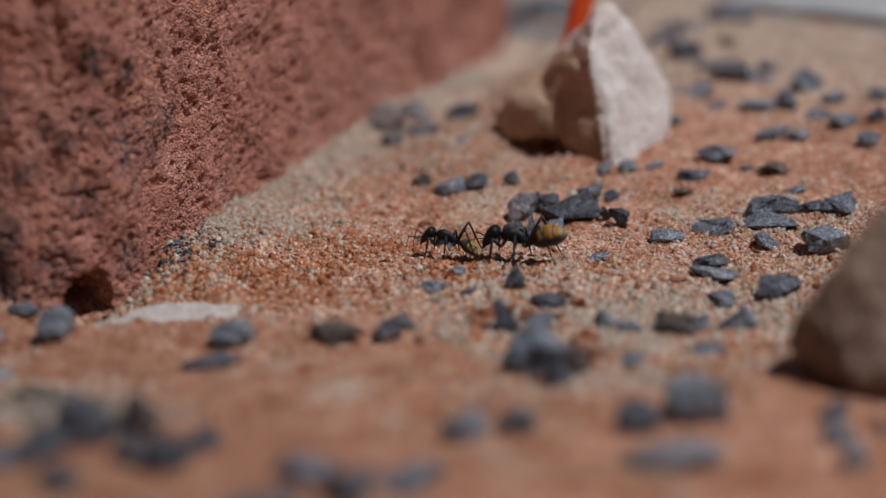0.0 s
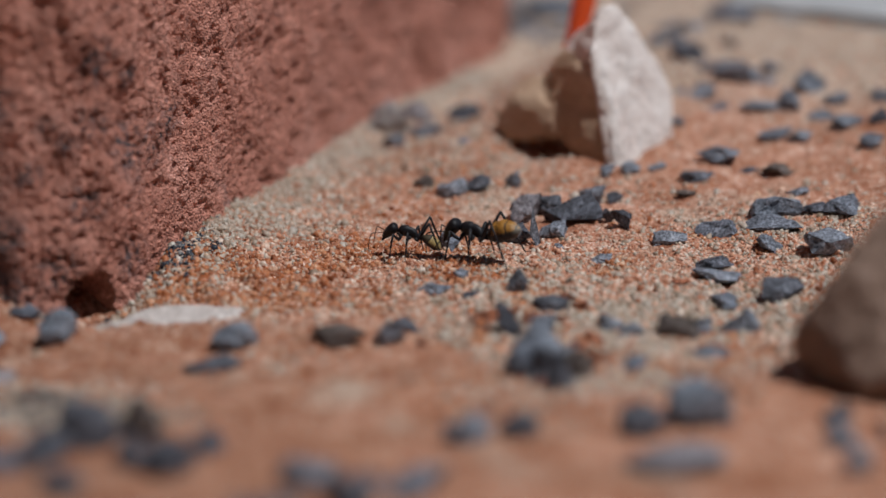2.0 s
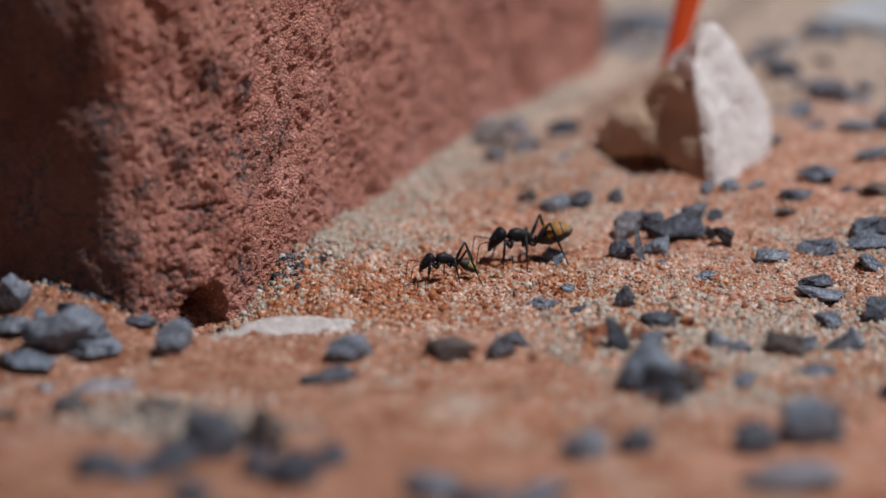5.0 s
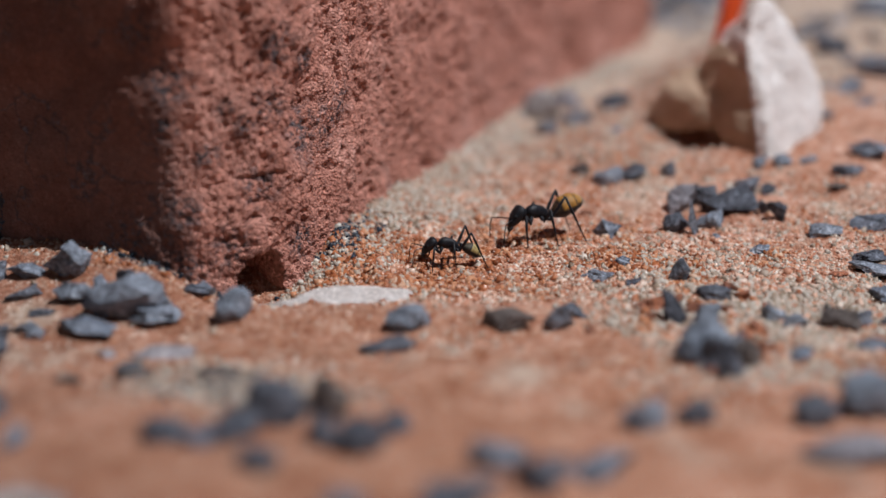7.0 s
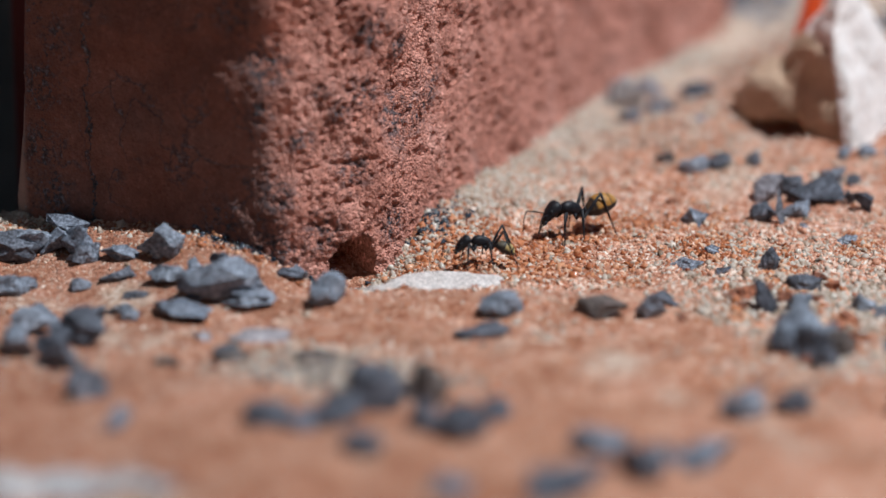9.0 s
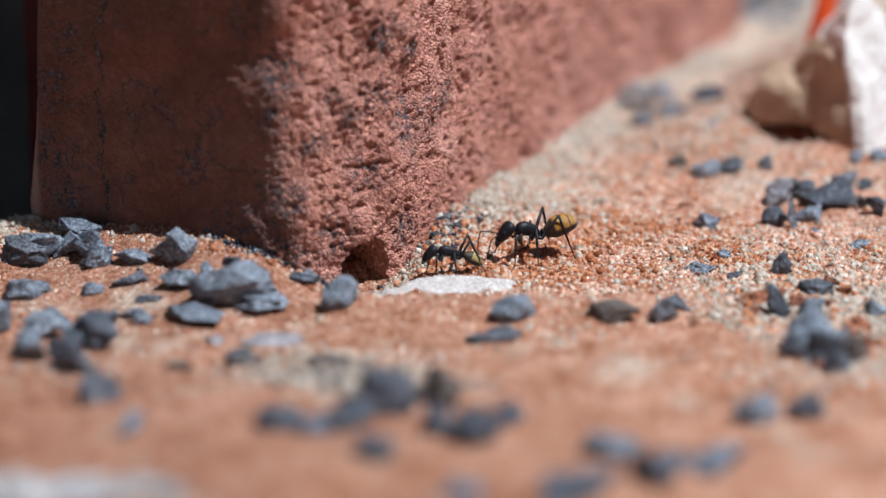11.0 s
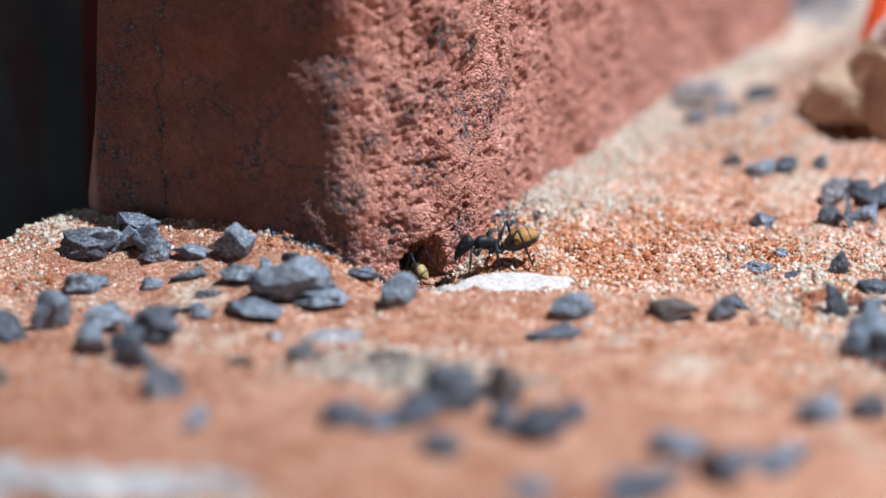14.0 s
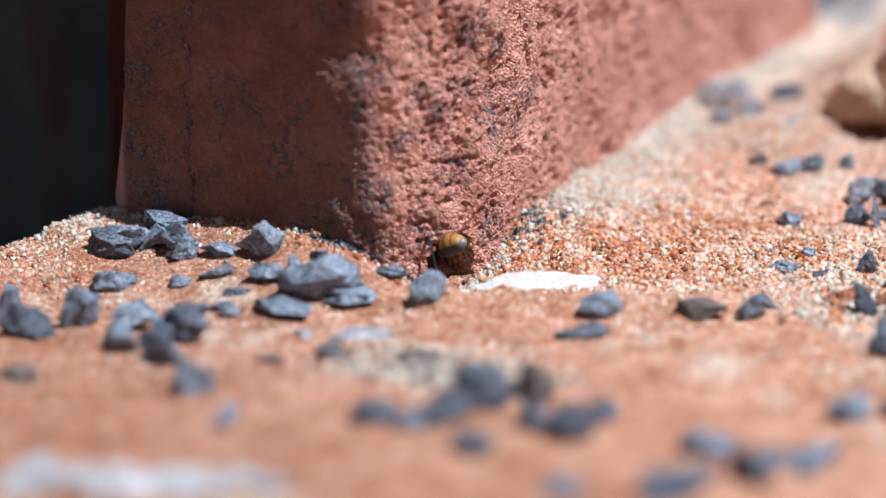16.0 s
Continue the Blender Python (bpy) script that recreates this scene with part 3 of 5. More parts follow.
# ---- rocks and stones ----
def hull_rock(name, lumps, mats, label, rough=0.0006, cuts=5, seed=0.0):
    """One rock from lumps, each the hull of a few corners, broken and grained."""
    bm = bmesh.new()
    for which, corners in enumerate(lumps):
        b = bmesh.new()
        for c in corners:
            b.verts.new(Vector(c) / 1000)
        bmesh.ops.convex_hull(b, input=list(b.verts))
        bmesh.ops.delete(b, geom=[v for v in b.verts if not v.link_faces], context="VERTS")
        bmesh.ops.bevel(b, geom=list(b.edges), offset=0.0007, segments=1, affect="EDGES")
        bmesh.ops.triangulate(b, faces=list(b.faces))
        for _ in range(cuts):
            long = [e for e in b.edges if e.calc_length() > 0.0009]
            if not long:
                break
            bmesh.ops.subdivide_edges(b, edges=long, cuts=1)
            bmesh.ops.triangulate(b, faces=[f for f in b.faces if len(f.verts) > 3])
        b.normal_update()
        p = np.array([v.co for v in b.verts]) + seed
        # broken in steps, with ridges and a fine grain
        d = rough * (1.3 * fractal(p / 0.009, 3) + 0.7 * np.tanh(3 * value_noise(p / 0.007 + 11)) - 0.7 * np.abs(fractal(p / 0.0045 + 3, 2)) + 0.30 * fractal(p / 0.0014, 2))
        for v, k in zip(b.verts, d):
            v.co += v.normal * float(k)
        for face in b.faces:
            face.material_index = which
        keep = bpy.data.meshes.new("lump")
        b.to_mesh(keep)
        b.free()
        bm.from_mesh(keep)
        bpy.data.meshes.remove(keep)
    ob = part(name, bm, mats[0], smooth=True)
    for other in mats[1:]:
        ob.data.materials.append(other)
    ob.data.set_sharp_from_angle(angle=radians(32))
    tagged(ob, label, "rock")
    return ob


def build_rocks():
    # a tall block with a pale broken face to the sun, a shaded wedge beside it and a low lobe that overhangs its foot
    tall = [(53.2, 11.4, 22.2), (53.8, 10.6, 18.5), (54, 9, 11.1), (56, 7.2, 5.5), (56, 5.7, 0), (60.5, 8.4, 0.1), (66.1, 14.8, 0.6),
            (66.4, 17.5, 3.5), (67, 21, 6.5), (67.1, 23.5, 11.3), (65.9, 24, 14.8), (63.6, 23.5, 17.9), (61.3, 22.5, 21.8), (59, 21.5, 25.5),
            (56.1, 19.5, 27.6), (54.1, 19, 26.2), (50.3, 25, 19.4), (49, 20.5, 18.6), (62.2, 19.5, 13.7), (58, 14.5, 15.8), (66, 36, 6), (60, 36, 20),
            (54, 35, 17), (54, 34, 1.7), (66, 36, 1.7)]
    wedge = [(53.1, 12, 21.7), (53.8, 11, 17.9), (53.9, 9.5, 11), (55.8, 7.6, 5.4), (55.3, 7.2, 3.1), (52, 8.4, 2.8), (48.9, 19.2, 18.8),
             (46.4, 20.5, 15.2), (45.6, 18.5, 12.3), (44.9, 16, 9.1), (48, 12.5, 5.7), (50, 24, 19.1), (52, 35, 14), (50, 34, 1), (57, 30, 1),
             (54, 20, 0.5), (45.7, 22.5, 15.3), (48.1, 22.5, 18.4)]
    lobe = [(38.9, 21, 11.9), (37.2, 21.8, 8.6), (36.8, 22, 7.3), (37.8, 20.5, 4.3), (41.1, 17.5, 4.8), (44.4, 15, 6.6), (47.6, 13.6, 6.2),
            (45.7, 15, 9.6), (45.6, 21.5, 13), (42.8, 24.5, 12.9), (40.1, 24, 12.4), (46.6, 24, 14.1), (44, 33, 9), (42, 30, 1), (49, 28, 1),
            (46, 33, 1),
            (45.4, 24, 14.5), (41.8, 25, 13.2), (45.7, 14.6, 11)]
    # wedge and lobe carry part of their shade in the browner material
    hull_rock("rock", [tall, wedge, lobe], (SANDSTONE, TAN_SHADE_SANDSTONE, TAN_SHADE_SANDSTONE), "pale pinkish broken sandstone rock standing on the sand", rough=0.0006)
    # undercut along its foot, with a ledge above
    right = [(72.5, -89.5, 5.0), (74.0, -91.4, 8.3), (76.4, -92.4, 13.2), (80.6, -90.4, 18.2), (85.1, -86.5, 22.4), (96.8, -86.5, 31), (110.6, -86.5, 35), (110.6, -68.8, 26.1),
             (88.9, -70.8, 16.3), (76.6, -82, -3), (75.7, -91.5, 3.2), (77.6, -96, 4), (79.6, -100.8, 4.2), (85, -103.2, 4.4), (96.8, -104.2, 4.4), (110.6, -98.3, 4.4),
             (78.3, -93.8, -2), (83.4, -99.2, -2), (110.6, -97.4, -2), (110.6, -68.8, -4), (83, -68.8, -5)]
    hull_rock("rock", [right], (BROWN_SANDSTONE,), "brownish sandstone rock with its shaded side to the nest", rough=0.0007, seed=3.0)
    chip = [(-26.5, -53, -0.6), (-22, -48, -0.6), (-13, -46, -0.6), (-4, -49, -0.6), (-5.5, -53.8, -0.6), (-18, -55.2, -0.6),
            (-25.5, -52.5, 0.2), (-21, -48.5, 0.8), (-13, -46.7, 0.9), (-4.5, -49.5, 0.6), (-6, -53.2, 0.4), (-18, -54.3, 0.4)]
    ob = hull_rock("stone_chip", [chip], (CHIP,), "flat white stone chip lying before the nest hole", rough=0.00034, cuts=5)
    ob["category"] = "stone chip"


build_rocks()

KINDS = {"g": (GREY_STONE, "bluish grey angular stone chipping on the sand"), "d": (DARK_STONE, "dark grey angular stone chipping on the sand"),
         "b": (BROWN_STONE, "brownish grey stone chipping on the sand"), "r": (RED_CRUMB, "small red-brown crumb on the sand"),
         "p": (PINK_STONE, "pale purplish grey stone on the sand"), "w": (WHITE_STONE, "whitish stone in the sand"),
         "o": (GREY_STONE, "rounded bluish grey stone lying on the sand before the nest"),
         "q": (DARK_STONE, "rounded dark grey stone half sunk in the sand"),
         "s": (GREY_STONE, "thin grey stone splinter standing upright"), "t": (DARK_STONE, "long dark stone chipping leaning on a clump")}


def stone(x, y, w, d, h, rz, seed, kind):
    """A broken stone, w wide, d deep and h high, at x, y on the sand."""
    rnd = random.Random(seed)
    bm = bmesh.new()
    for _ in range(34 if kind in "oq" else rnd.randint(10, 14)):
        q = Vector((rnd.gauss(0, 1), rnd.gauss(0, 1), rnd.gauss(0, 1))).normalized()
        big = max(abs(q.x), abs(q.y), abs(q.z))
        bm.verts.new(q * (0.42 + 0.58 / big) * rnd.uniform(0.78, 1.0))
    bmesh.ops.convex_hull(bm, input=list(bm.verts))
    bmesh.ops.delete(bm, geom=[v for v in bm.verts if not v.link_faces], context="VERTS")
    bmesh.ops.bevel(bm, geom=list(bm.edges), offset=0.014, segments=1, affect="EDGES")
    bmesh.ops.triangulate(bm, faces=list(bm.faces))
    for far in (0.7, 0.4, 0.24):
        bmesh.ops.subdivide_edges(bm, edges=[e for e in bm.edges if e.calc_length() > far], cuts=1)
        bmesh.ops.triangulate(bm, faces=[f for f in bm.faces if len(f.verts) > 3])
    p = np.array([v.co for v in bm.verts])
    p -= (p.max(0) + p.min(0)) / 2
    p /= (p.max(0) - p.min(0)) / 2
    bm.normal_update()
    nor = np.array([v.normal for v in bm.verts])
    p += nor * (0.07 * fractal(p * 1.7 + seed, 2) - 0.09 * np.abs(value_noise(p * 2.3 + 2 * seed)) + 0.08 * np.floor(2.0 * value_noise(p * 2.6 + seed)) / 2.0 + 0.045 * value_noise(p * 6.3 + seed) + 0.02 * value_noise(p * 14.0 + seed))[:, None]
    # narrower towards the top
    p[:, :2] *= (1 - rnd.uniform(0.02, 0.30) * np.clip(p[:, 2:] + 0.3, 0, 1.3) / 1.3) * 1.06
    p *= np.array((w, d, h * 1.16)) * 0.53
    for v, q in zip(bm.verts, p):
        v.co = q
    mat, label = KINDS[kind]
    ob = part("stone", bm, mat)
    ob.data.set_sharp_from_angle(angle=radians(20))
    ob.matrix_world = pose(x, y, height_at(x, y) + h * 0.36, 0, 0, rz) if kind != "t" else pose(x, y, height_at(x, y) + h * 0.45, 0, -28, rz)
    tagged(ob, label, "stone", "stone chippings" if kind not in "rw" else "small stones")


stone(-0.0370, -0.0523, 0.0036, 0.0022, 0.0019, 24, 227, "g")
stone(-0.0056, -0.0668, 0.0066, 0.0044, 0.0038, 8, 4613, "o")
stone(-0.0086, -0.0757, 0.0084, 0.0040, 0.0022, -6, 1901, "d")
stone(0.0095, -0.0668, 0.0081, 0.0050, 0.0027, -9, 540, "b")
stone(0.0170, -0.0669, 0.0046, 0.0029, 0.0040, -7, 1311, "g")
stone(0.0196, -0.0599, 0.0052, 0.0032, 0.0018, -36, 453, "d")
stone(0.0218, -0.0675, 0.0018, 0.0011, 0.0013, 39, 1910, "r")
stone(0.0369, -0.0801, 0.0066, 0.0041, 0.0045, -21, 6523, "g")
stone(0.0390, -0.0864, 0.0052, 0.0033, 0.0052, -5, 2632, "d")
stone(0.0420, -0.0821, 0.0042, 0.0026, 0.0043, 31, 9740, "g")
stone(0.0407, -0.0892, 0.0045, 0.0028, 0.0030, 27, 1158, "d")
stone(0.0366, -0.0809, 0.0046, 0.0028, 0.0042, 0, 3924, "g")
stone(0.0436, -0.0851, 0.0048, 0.0030, 0.0047, 14, 6628, "b")
stone(0.0449, -0.0822, 0.0032, 0.0020, 0.0033, 4, 608, "b")
stone(0.0411, -0.0767, 0.0032, 0.0020, 0.0021, -18, 3615, "b")
stone(0.0416, -0.0884, 0.0030, 0.0019, 0.0017, -34, 8795, "r")
stone(0.0385, -0.0873, 0.0026, 0.0016, 0.0012, 14, 1223, "r")
stone(0.0460, -0.0765, 0.0024, 0.0015, 0.0019, -21, 8700, "r")
stone(0.0444, -0.0710, 0.0028, 0.0017, 0.0017, 31, 8838, "r")
stone(0.0342, -0.0628, 0.0035, 0.0022, 0.0048, -38, 8721, "t")
stone(0.0379, -0.0771, 0.0074, 0.0052, 0.0071, 14, 6523, "g")
stone(0.0341, -0.0635, 0.0022, 0.0015, 0.0052, -24, 8721, "t")
stone(0.0423, -0.0836, 0.0050, 0.0035, 0.0038, 20, 1158, "b")
stone(0.0355, -0.0837, 0.0043, 0.0030, 0.0037, -8, 608, "d")
stone(0.0400, -0.0633, 0.0038, 0.0024, 0.0031, 16, 7709, "g")
stone(0.0366, -0.0458, 0.0037, 0.0023, 0.0041, 0, 12, "d")
stone(0.0414, -0.0532, 0.0052, 0.0032, 0.0026, -5, 9312, "d")
stone(0.0236, -0.0442, 0.0054, 0.0033, 0.0014, -14, 2033, "g")
stone(0.0297, -0.0463, 0.0031, 0.0019, 0.0009, 24, 1532, "d")
stone(0.0280, -0.0386, 0.0033, 0.0020, 0.0013, -28, 3164, "g")
stone(0.0499, -0.0620, 0.0038, 0.0024, 0.0031, 15, 5795, "g")
stone(0.0525, -0.0646, 0.0035, 0.0022, 0.0023, 23, 4485, "g")
stone(0.0598, -0.0641, 0.0060, 0.0038, 0.0038, -21, 597, "b")
stone(0.0635, -0.0602, 0.0031, 0.0019, 0.0027, 23, 3198, "g")
stone(0.0689, -0.0601, 0.0061, 0.0038, 0.0040, 0, 2906, "g")
stone(0.0631, -0.0741, 0.0054, 0.0033, 0.0015, -21, 5063, "g")
stone(0.0683, -0.0480, 0.0053, 0.0033, 0.0017, -38, 3138, "g")
stone(0.0682, -0.0390, 0.0073, 0.0046, 0.0019, -33, 9331, "g")
stone(0.0682, -0.0341, 0.0065, 0.0040, 0.0017, 27, 4532, "d")
stone(0.0766, -0.0457, 0.0083, 0.0051, 0.0041, 36, 3679, "d")
stone(0.0503, -0.0316, 0.0042, 0.0026, 0.0012, -8, 2102, "g")
stone(0.0620, -0.0257, 0.0055, 0.0034, 0.0019, 4, 9363, "g")
stone(0.0697, -0.0228, 0.0064, 0.0040, 0.0024, -20, 3151, "g")
stone(0.0774, -0.0305, 0.0047, 0.0029, 0.0026, 13, 7413, "g")
stone(0.0863, -0.0326, 0.0069, 0.0043, 0.0038, 14, 6461, "g")
stone(0.0791, -0.0215, 0.0095, 0.0059, 0.0025, -22, 4638, "g")
stone(0.0800, -0.0163, 0.0082, 0.0051, 0.0036, 11, 6547, "g")
stone(0.0907, -0.0180, 0.0077, 0.0047, 0.0028, 15, 1071, "g")
stone(0.0848, -0.0088, 0.0038, 0.0024, 0.0010, 10, 9334, "g")
stone(0.0865, -0.0167, 0.0044, 0.0027, 0.0011, 23, 3765, "d")
stone(0.0666, -0.0067, 0.0036, 0.0023, 0.0009, -24, 1929, "b")
stone(0.0693, 0.0004, 0.0060, 0.0038, 0.0016, 23, 3904, "d")
stone(0.0735, 0.0073, 0.0070, 0.0043, 0.0029, -9, 294, "g")
stone(0.0826, 0.0015, 0.0056, 0.0035, 0.0021, 9, 7132, "b")
stone(0.0882, 0.0152, 0.0047, 0.0029, 0.0018, 35, 6775, "g")
stone(0.0843, 0.0164, 0.0059, 0.0037, 0.0016, 17, 9915, "g")
stone(0.0781, 0.0033, 0.0029, 0.0018, 0.0007, 24, 1130, "d")
stone(0.0517, -0.0808, 0.0045, 0.0028, 0.0019, 17, 1529, "g")
stone(0.0546, 0.0027, 0.0031, 0.0019, 0.0018, 27, 9414, "g")
stone(0.0583, 0.0038, 0.0034, 0.0021, 0.0020, 4, 4012, "g")
stone(0.0384, 0.0005, 0.0023, 0.0014, 0.0028, -1, 6020, "g")
stone(0.0325, 0.0005, 0.0047, 0.0029, 0.0030, -14, 9584, "d")
stone(0.0283, -0.0008, 0.0050, 0.0031, 0.0028, -7, 1504, "g")
stone(0.0238, 0.0038, 0.0033, 0.0020, 0.0016, -6, 10, "b")
stone(0.0401, -0.0115, 0.0064, 0.0044, 0.0046, 10, 5640, "p")
stone(0.0472, -0.0130, 0.0090, 0.0056, 0.0044, 8, 2207, "d")
stone(0.0437, -0.0098, 0.0044, 0.0027, 0.0033, -13, 3227, "d")
stone(0.0514, -0.0055, 0.0044, 0.0027, 0.0025, -24, 9887, "g")
stone(0.0548, -0.0064, 0.0027, 0.0016, 0.0018, 25, 118, "d")
stone(0.0534, -0.0153, 0.0026, 0.0016, 0.0023, -7, 1573, "d")
stone(0.0552, -0.0183, 0.0034, 0.0021, 0.0030, -34, 1903, "d")
stone(0.0182, 0.0343, 0.0062, 0.0042, 0.0058, 26, 8579, "w")
stone(0.0243, 0.0344, 0.0066, 0.0040, 0.0024, -28, 3224, "g")
stone(0.0190, 0.0275, 0.0050, 0.0034, 0.0022, -19, 5271, "g")
stone(0.0232, 0.0429, 0.0062, 0.0040, 0.0036, 0, 5028, "p")
stone(0.0320, 0.0406, 0.0071, 0.0042, 0.0029, -31, 5531, "d")
stone(0.0309, 0.0188, 0.0026, 0.0017, 0.0007, 29, 7678, "g")
stone(0.0738, 0.0366, 0.0049, 0.0031, 0.0028, -4, 2787, "g")
stone(0.0805, 0.0437, 0.0082, 0.0051, 0.0037, -35, 7441, "g")
stone(0.0734, 0.0572, 0.0072, 0.0045, 0.0032, -24, 28, "g")
stone(0.0928, 0.0357, 0.0055, 0.0034, 0.0041, -12, 2363, "g")
stone(0.0833, 0.0287, 0.0074, 0.0046, 0.0019, 31, 9280, "g")
stone(0.0880, 0.0279, 0.0039, 0.0024, 0.0041, -1, 3471, "g")
stone(0.0972, 0.0191, 0.0059, 0.0037, 0.0022, 13, 4547, "g")
stone(0.1025, 0.0187, 0.0039, 0.0024, 0.0025, 28, 2130, "d")
stone(0.0999, 0.0112, 0.0059, 0.0036, 0.0023, 23, 3373, "g")
stone(0.1042, 0.0281, 0.0034, 0.0021, 0.0023, -8, 9169, "g")
stone(0.0681, 0.0233, 0.0026, 0.0016, 0.0018, 18, 5940, "g")
stone(0.0763, 0.0313, 0.0039, 0.0024, 0.0010, 0, 2020, "g")
stone(0.0877, 0.0467, 0.0039, 0.0025, 0.0021, 15, 6907, "g")
stone(0.0820, 0.0632, 0.0034, 0.0021, 0.0017, -39, 7344, "b")
stone(0.0849, 0.0813, 0.0097, 0.0059, 0.0026, -28, 391, "g")
stone(0.0456, 0.1041, 0.0071, 0.0044, 0.0021, -22, 5404, "g")
stone(0.0503, 0.1131, 0.0079, 0.0049, 0.0030, -36, 2032, "d")
stone(0.0450, 0.1255, 0.0063, 0.0039, 0.0025, -22, 1915, "g")
stone(0.0521, 0.1011, 0.0054, 0.0034, 0.0020, 30, 6009, "g")
stone(0.0484, 0.1250, 0.0068, 0.0042, 0.0024, -12, 4003, "g")
stone(0.0545, 0.1118, 0.0062, 0.0038, 0.0025, -6, 3664, "g")
stone(0.0562, 0.1196, 0.0055, 0.0034, 0.0020, 14, 1375, "g")
stone(0.0486, 0.0964, 0.0047, 0.0029, 0.0016, 35, 7852, "g")
stone(0.0439, 0.1154, 0.0048, 0.0029, 0.0021, -9, 8718, "d")
stone(0.0525, 0.1258, 0.0056, 0.0034, 0.0020, -12, 7067, "g")
stone(0.0639, 0.1004, 0.0042, 0.0026, 0.0014, 25, 4165, "g")
stone(0.0685, 0.0652, 0.0052, 0.0031, 0.0019, 29, 2307, "g")
stone(0.0757, 0.0741, 0.0063, 0.0039, 0.0022, 0, 3663, "g")
stone(0.0717, 0.0664, 0.0040, 0.0024, 0.0018, 2, 7252, "g")
stone(0.0856, 0.0420, 0.0039, 0.0024, 0.0014, -14, 5798, "g")
stone(0.0968, 0.0297, 0.0049, 0.0031, 0.0019, -35, 4943, "g")
stone(0.0931, 0.0236, 0.0043, 0.0026, 0.0016, -36, 9790, "g")
stone(0.0763, 0.0496, 0.0039, 0.0025, 0.0016, -1, 5299, "g")
stone(0.0715, 0.0748, 0.0051, 0.0033, 0.0014, 26, 8442, "g")
stone(0.0621, -0.0416, 0.0030, 0.0019, 0.0009, 4, 202, "r")
stone(0.0700, 0.0378, 0.0024, 0.0015, 0.0010, 0, 8816, "g")
stone(0.0629, 0.0047, 0.0029, 0.0018, 0.0010, 18, 5979, "g")
stone(0.0587, -0.1062, 0.0088, 0.0054, 0.0061, 1, 8285, "g")
stone(0.0501, -0.1104, 0.0067, 0.0041, 0.0050, 0, 5630, "d")
stone(0.0533, -0.1215, 0.0128, 0.0081, 0.0032, 9, 8995, "p")
stone(0.0766, -0.1076, 0.0052, 0.0032, 0.0028, 4, 2481, "d")
stone(0.0762, -0.1170, 0.0041, 0.0026, 0.0042, 13, 8248, "g")
stone(0.0766, -0.1256, 0.0045, 0.0028, 0.0046, 39, 1911, "g")
stone(0.0338, -0.1101, 0.0051, 0.0032, 0.0040, 19, 7602, "d")
stone(0.0258, -0.1125, 0.0048, 0.0028, 0.0028, -16, 9552, "g")
stone(0.0817, -0.1160, 0.0015, 0.0010, 0.0035, -4, 3966, "d")
stone(0.0455, -0.0533, 0.0035, 0.0021, 0.0017, -36, 2614, "r")
stone(0.0440, -0.0505, 0.0030, 0.0018, 0.0014, -38, 1397, "r")
stone(0.0324, -0.0570, 0.0040, 0.0025, 0.0026, 28, 2467, "r")
stone(0.0302, -0.0578, 0.0032, 0.0020, 0.0015, -26, 3945, "r")
stone(0.0469, -0.0668, 0.0031, 0.0019, 0.0018, -20, 6895, "r")
stone(0.0474, -0.0771, 0.0027, 0.0017, 0.0016, -34, 4908, "r")
stone(0.0356, -0.0558, 0.0026, 0.0016, 0.0014, 14, 1925, "r")
stone(0.0380, -0.0585, 0.0029, 0.0018, 0.0017, 0, 586, "r")
stone(0.0315, -0.0623, 0.0025, 0.0015, 0.0012, -3, 5490, "r")
stone(0.0426, -0.0597, 0.0025, 0.0016, 0.0014, -18, 4170, "r")
stone(0.0440, -0.0199, 0.0048, 0.0034, 0.0028, 12, 66, "g")
stone(0.0382, -0.0212, 0.0044, 0.0032, 0.0028, -10, 412, "d")
stone(0.0410, -0.0238, 0.0021, 0.0012, 0.0059, -23, 1979, "s")
stone(0.0443, -0.0254, 0.0019, 0.0012, 0.0009, -19, 7326, "g")
stone(0.0269, -0.0225, 0.0047, 0.0029, 0.0024, -24, 1615, "g")
stone(0.0236, -0.0146, 0.0019, 0.0012, 0.0009, -32, 3238, "r")
stone(-0.0317, -0.0628, 0.0063, 0.0039, 0.0049, 34, 4613, "o")
stone(-0.0804, -0.0411, 0.0097, 0.0060, 0.0043, -25, 3651, "g")
stone(-0.0741, -0.0376, 0.0072, 0.0044, 0.0027, -39, 5658, "g")
stone(-0.0715, -0.0445, 0.0067, 0.0041, 0.0056, -22, 605, "g")
stone(-0.0648, -0.0471, 0.0060, 0.0037, 0.0020, -6, 4213, "g")
stone(-0.0579, -0.0490, 0.0070, 0.0050, 0.0052, 20, 618, "g")
stone(-0.0525, -0.0545, 0.0028, 0.0018, 0.0024, 31, 7548, "g")
stone(-0.0486, -0.0539, 0.0031, 0.0020, 0.0026, 8, 2423, "d")
stone(-0.0649, -0.0524, 0.0059, 0.0037, 0.0019, 33, 4864, "d")
stone(-0.0703, -0.0542, 0.0033, 0.0021, 0.0023, 28, 1016, "g")
stone(-0.0563, -0.0560, 0.0065, 0.0040, 0.0029, -8, 1365, "g")
stone(-0.0482, -0.0604, 0.0112, 0.0069, 0.0063, -14, 7816, "g")
stone(-0.0454, -0.0578, 0.0049, 0.0030, 0.0031, 10, 2984, "g")
stone(-0.0541, -0.0666, 0.0091, 0.0057, 0.0024, -31, 5070, "g")
stone(-0.0435, -0.0627, 0.0071, 0.0044, 0.0021, 20, 6275, "g")
stone(-0.0379, -0.0528, 0.0039, 0.0024, 0.0014, -1, 8228, "d")
stone(-0.0610, -0.0583, 0.0039, 0.0024, 0.0010, -8, 2016, "d")
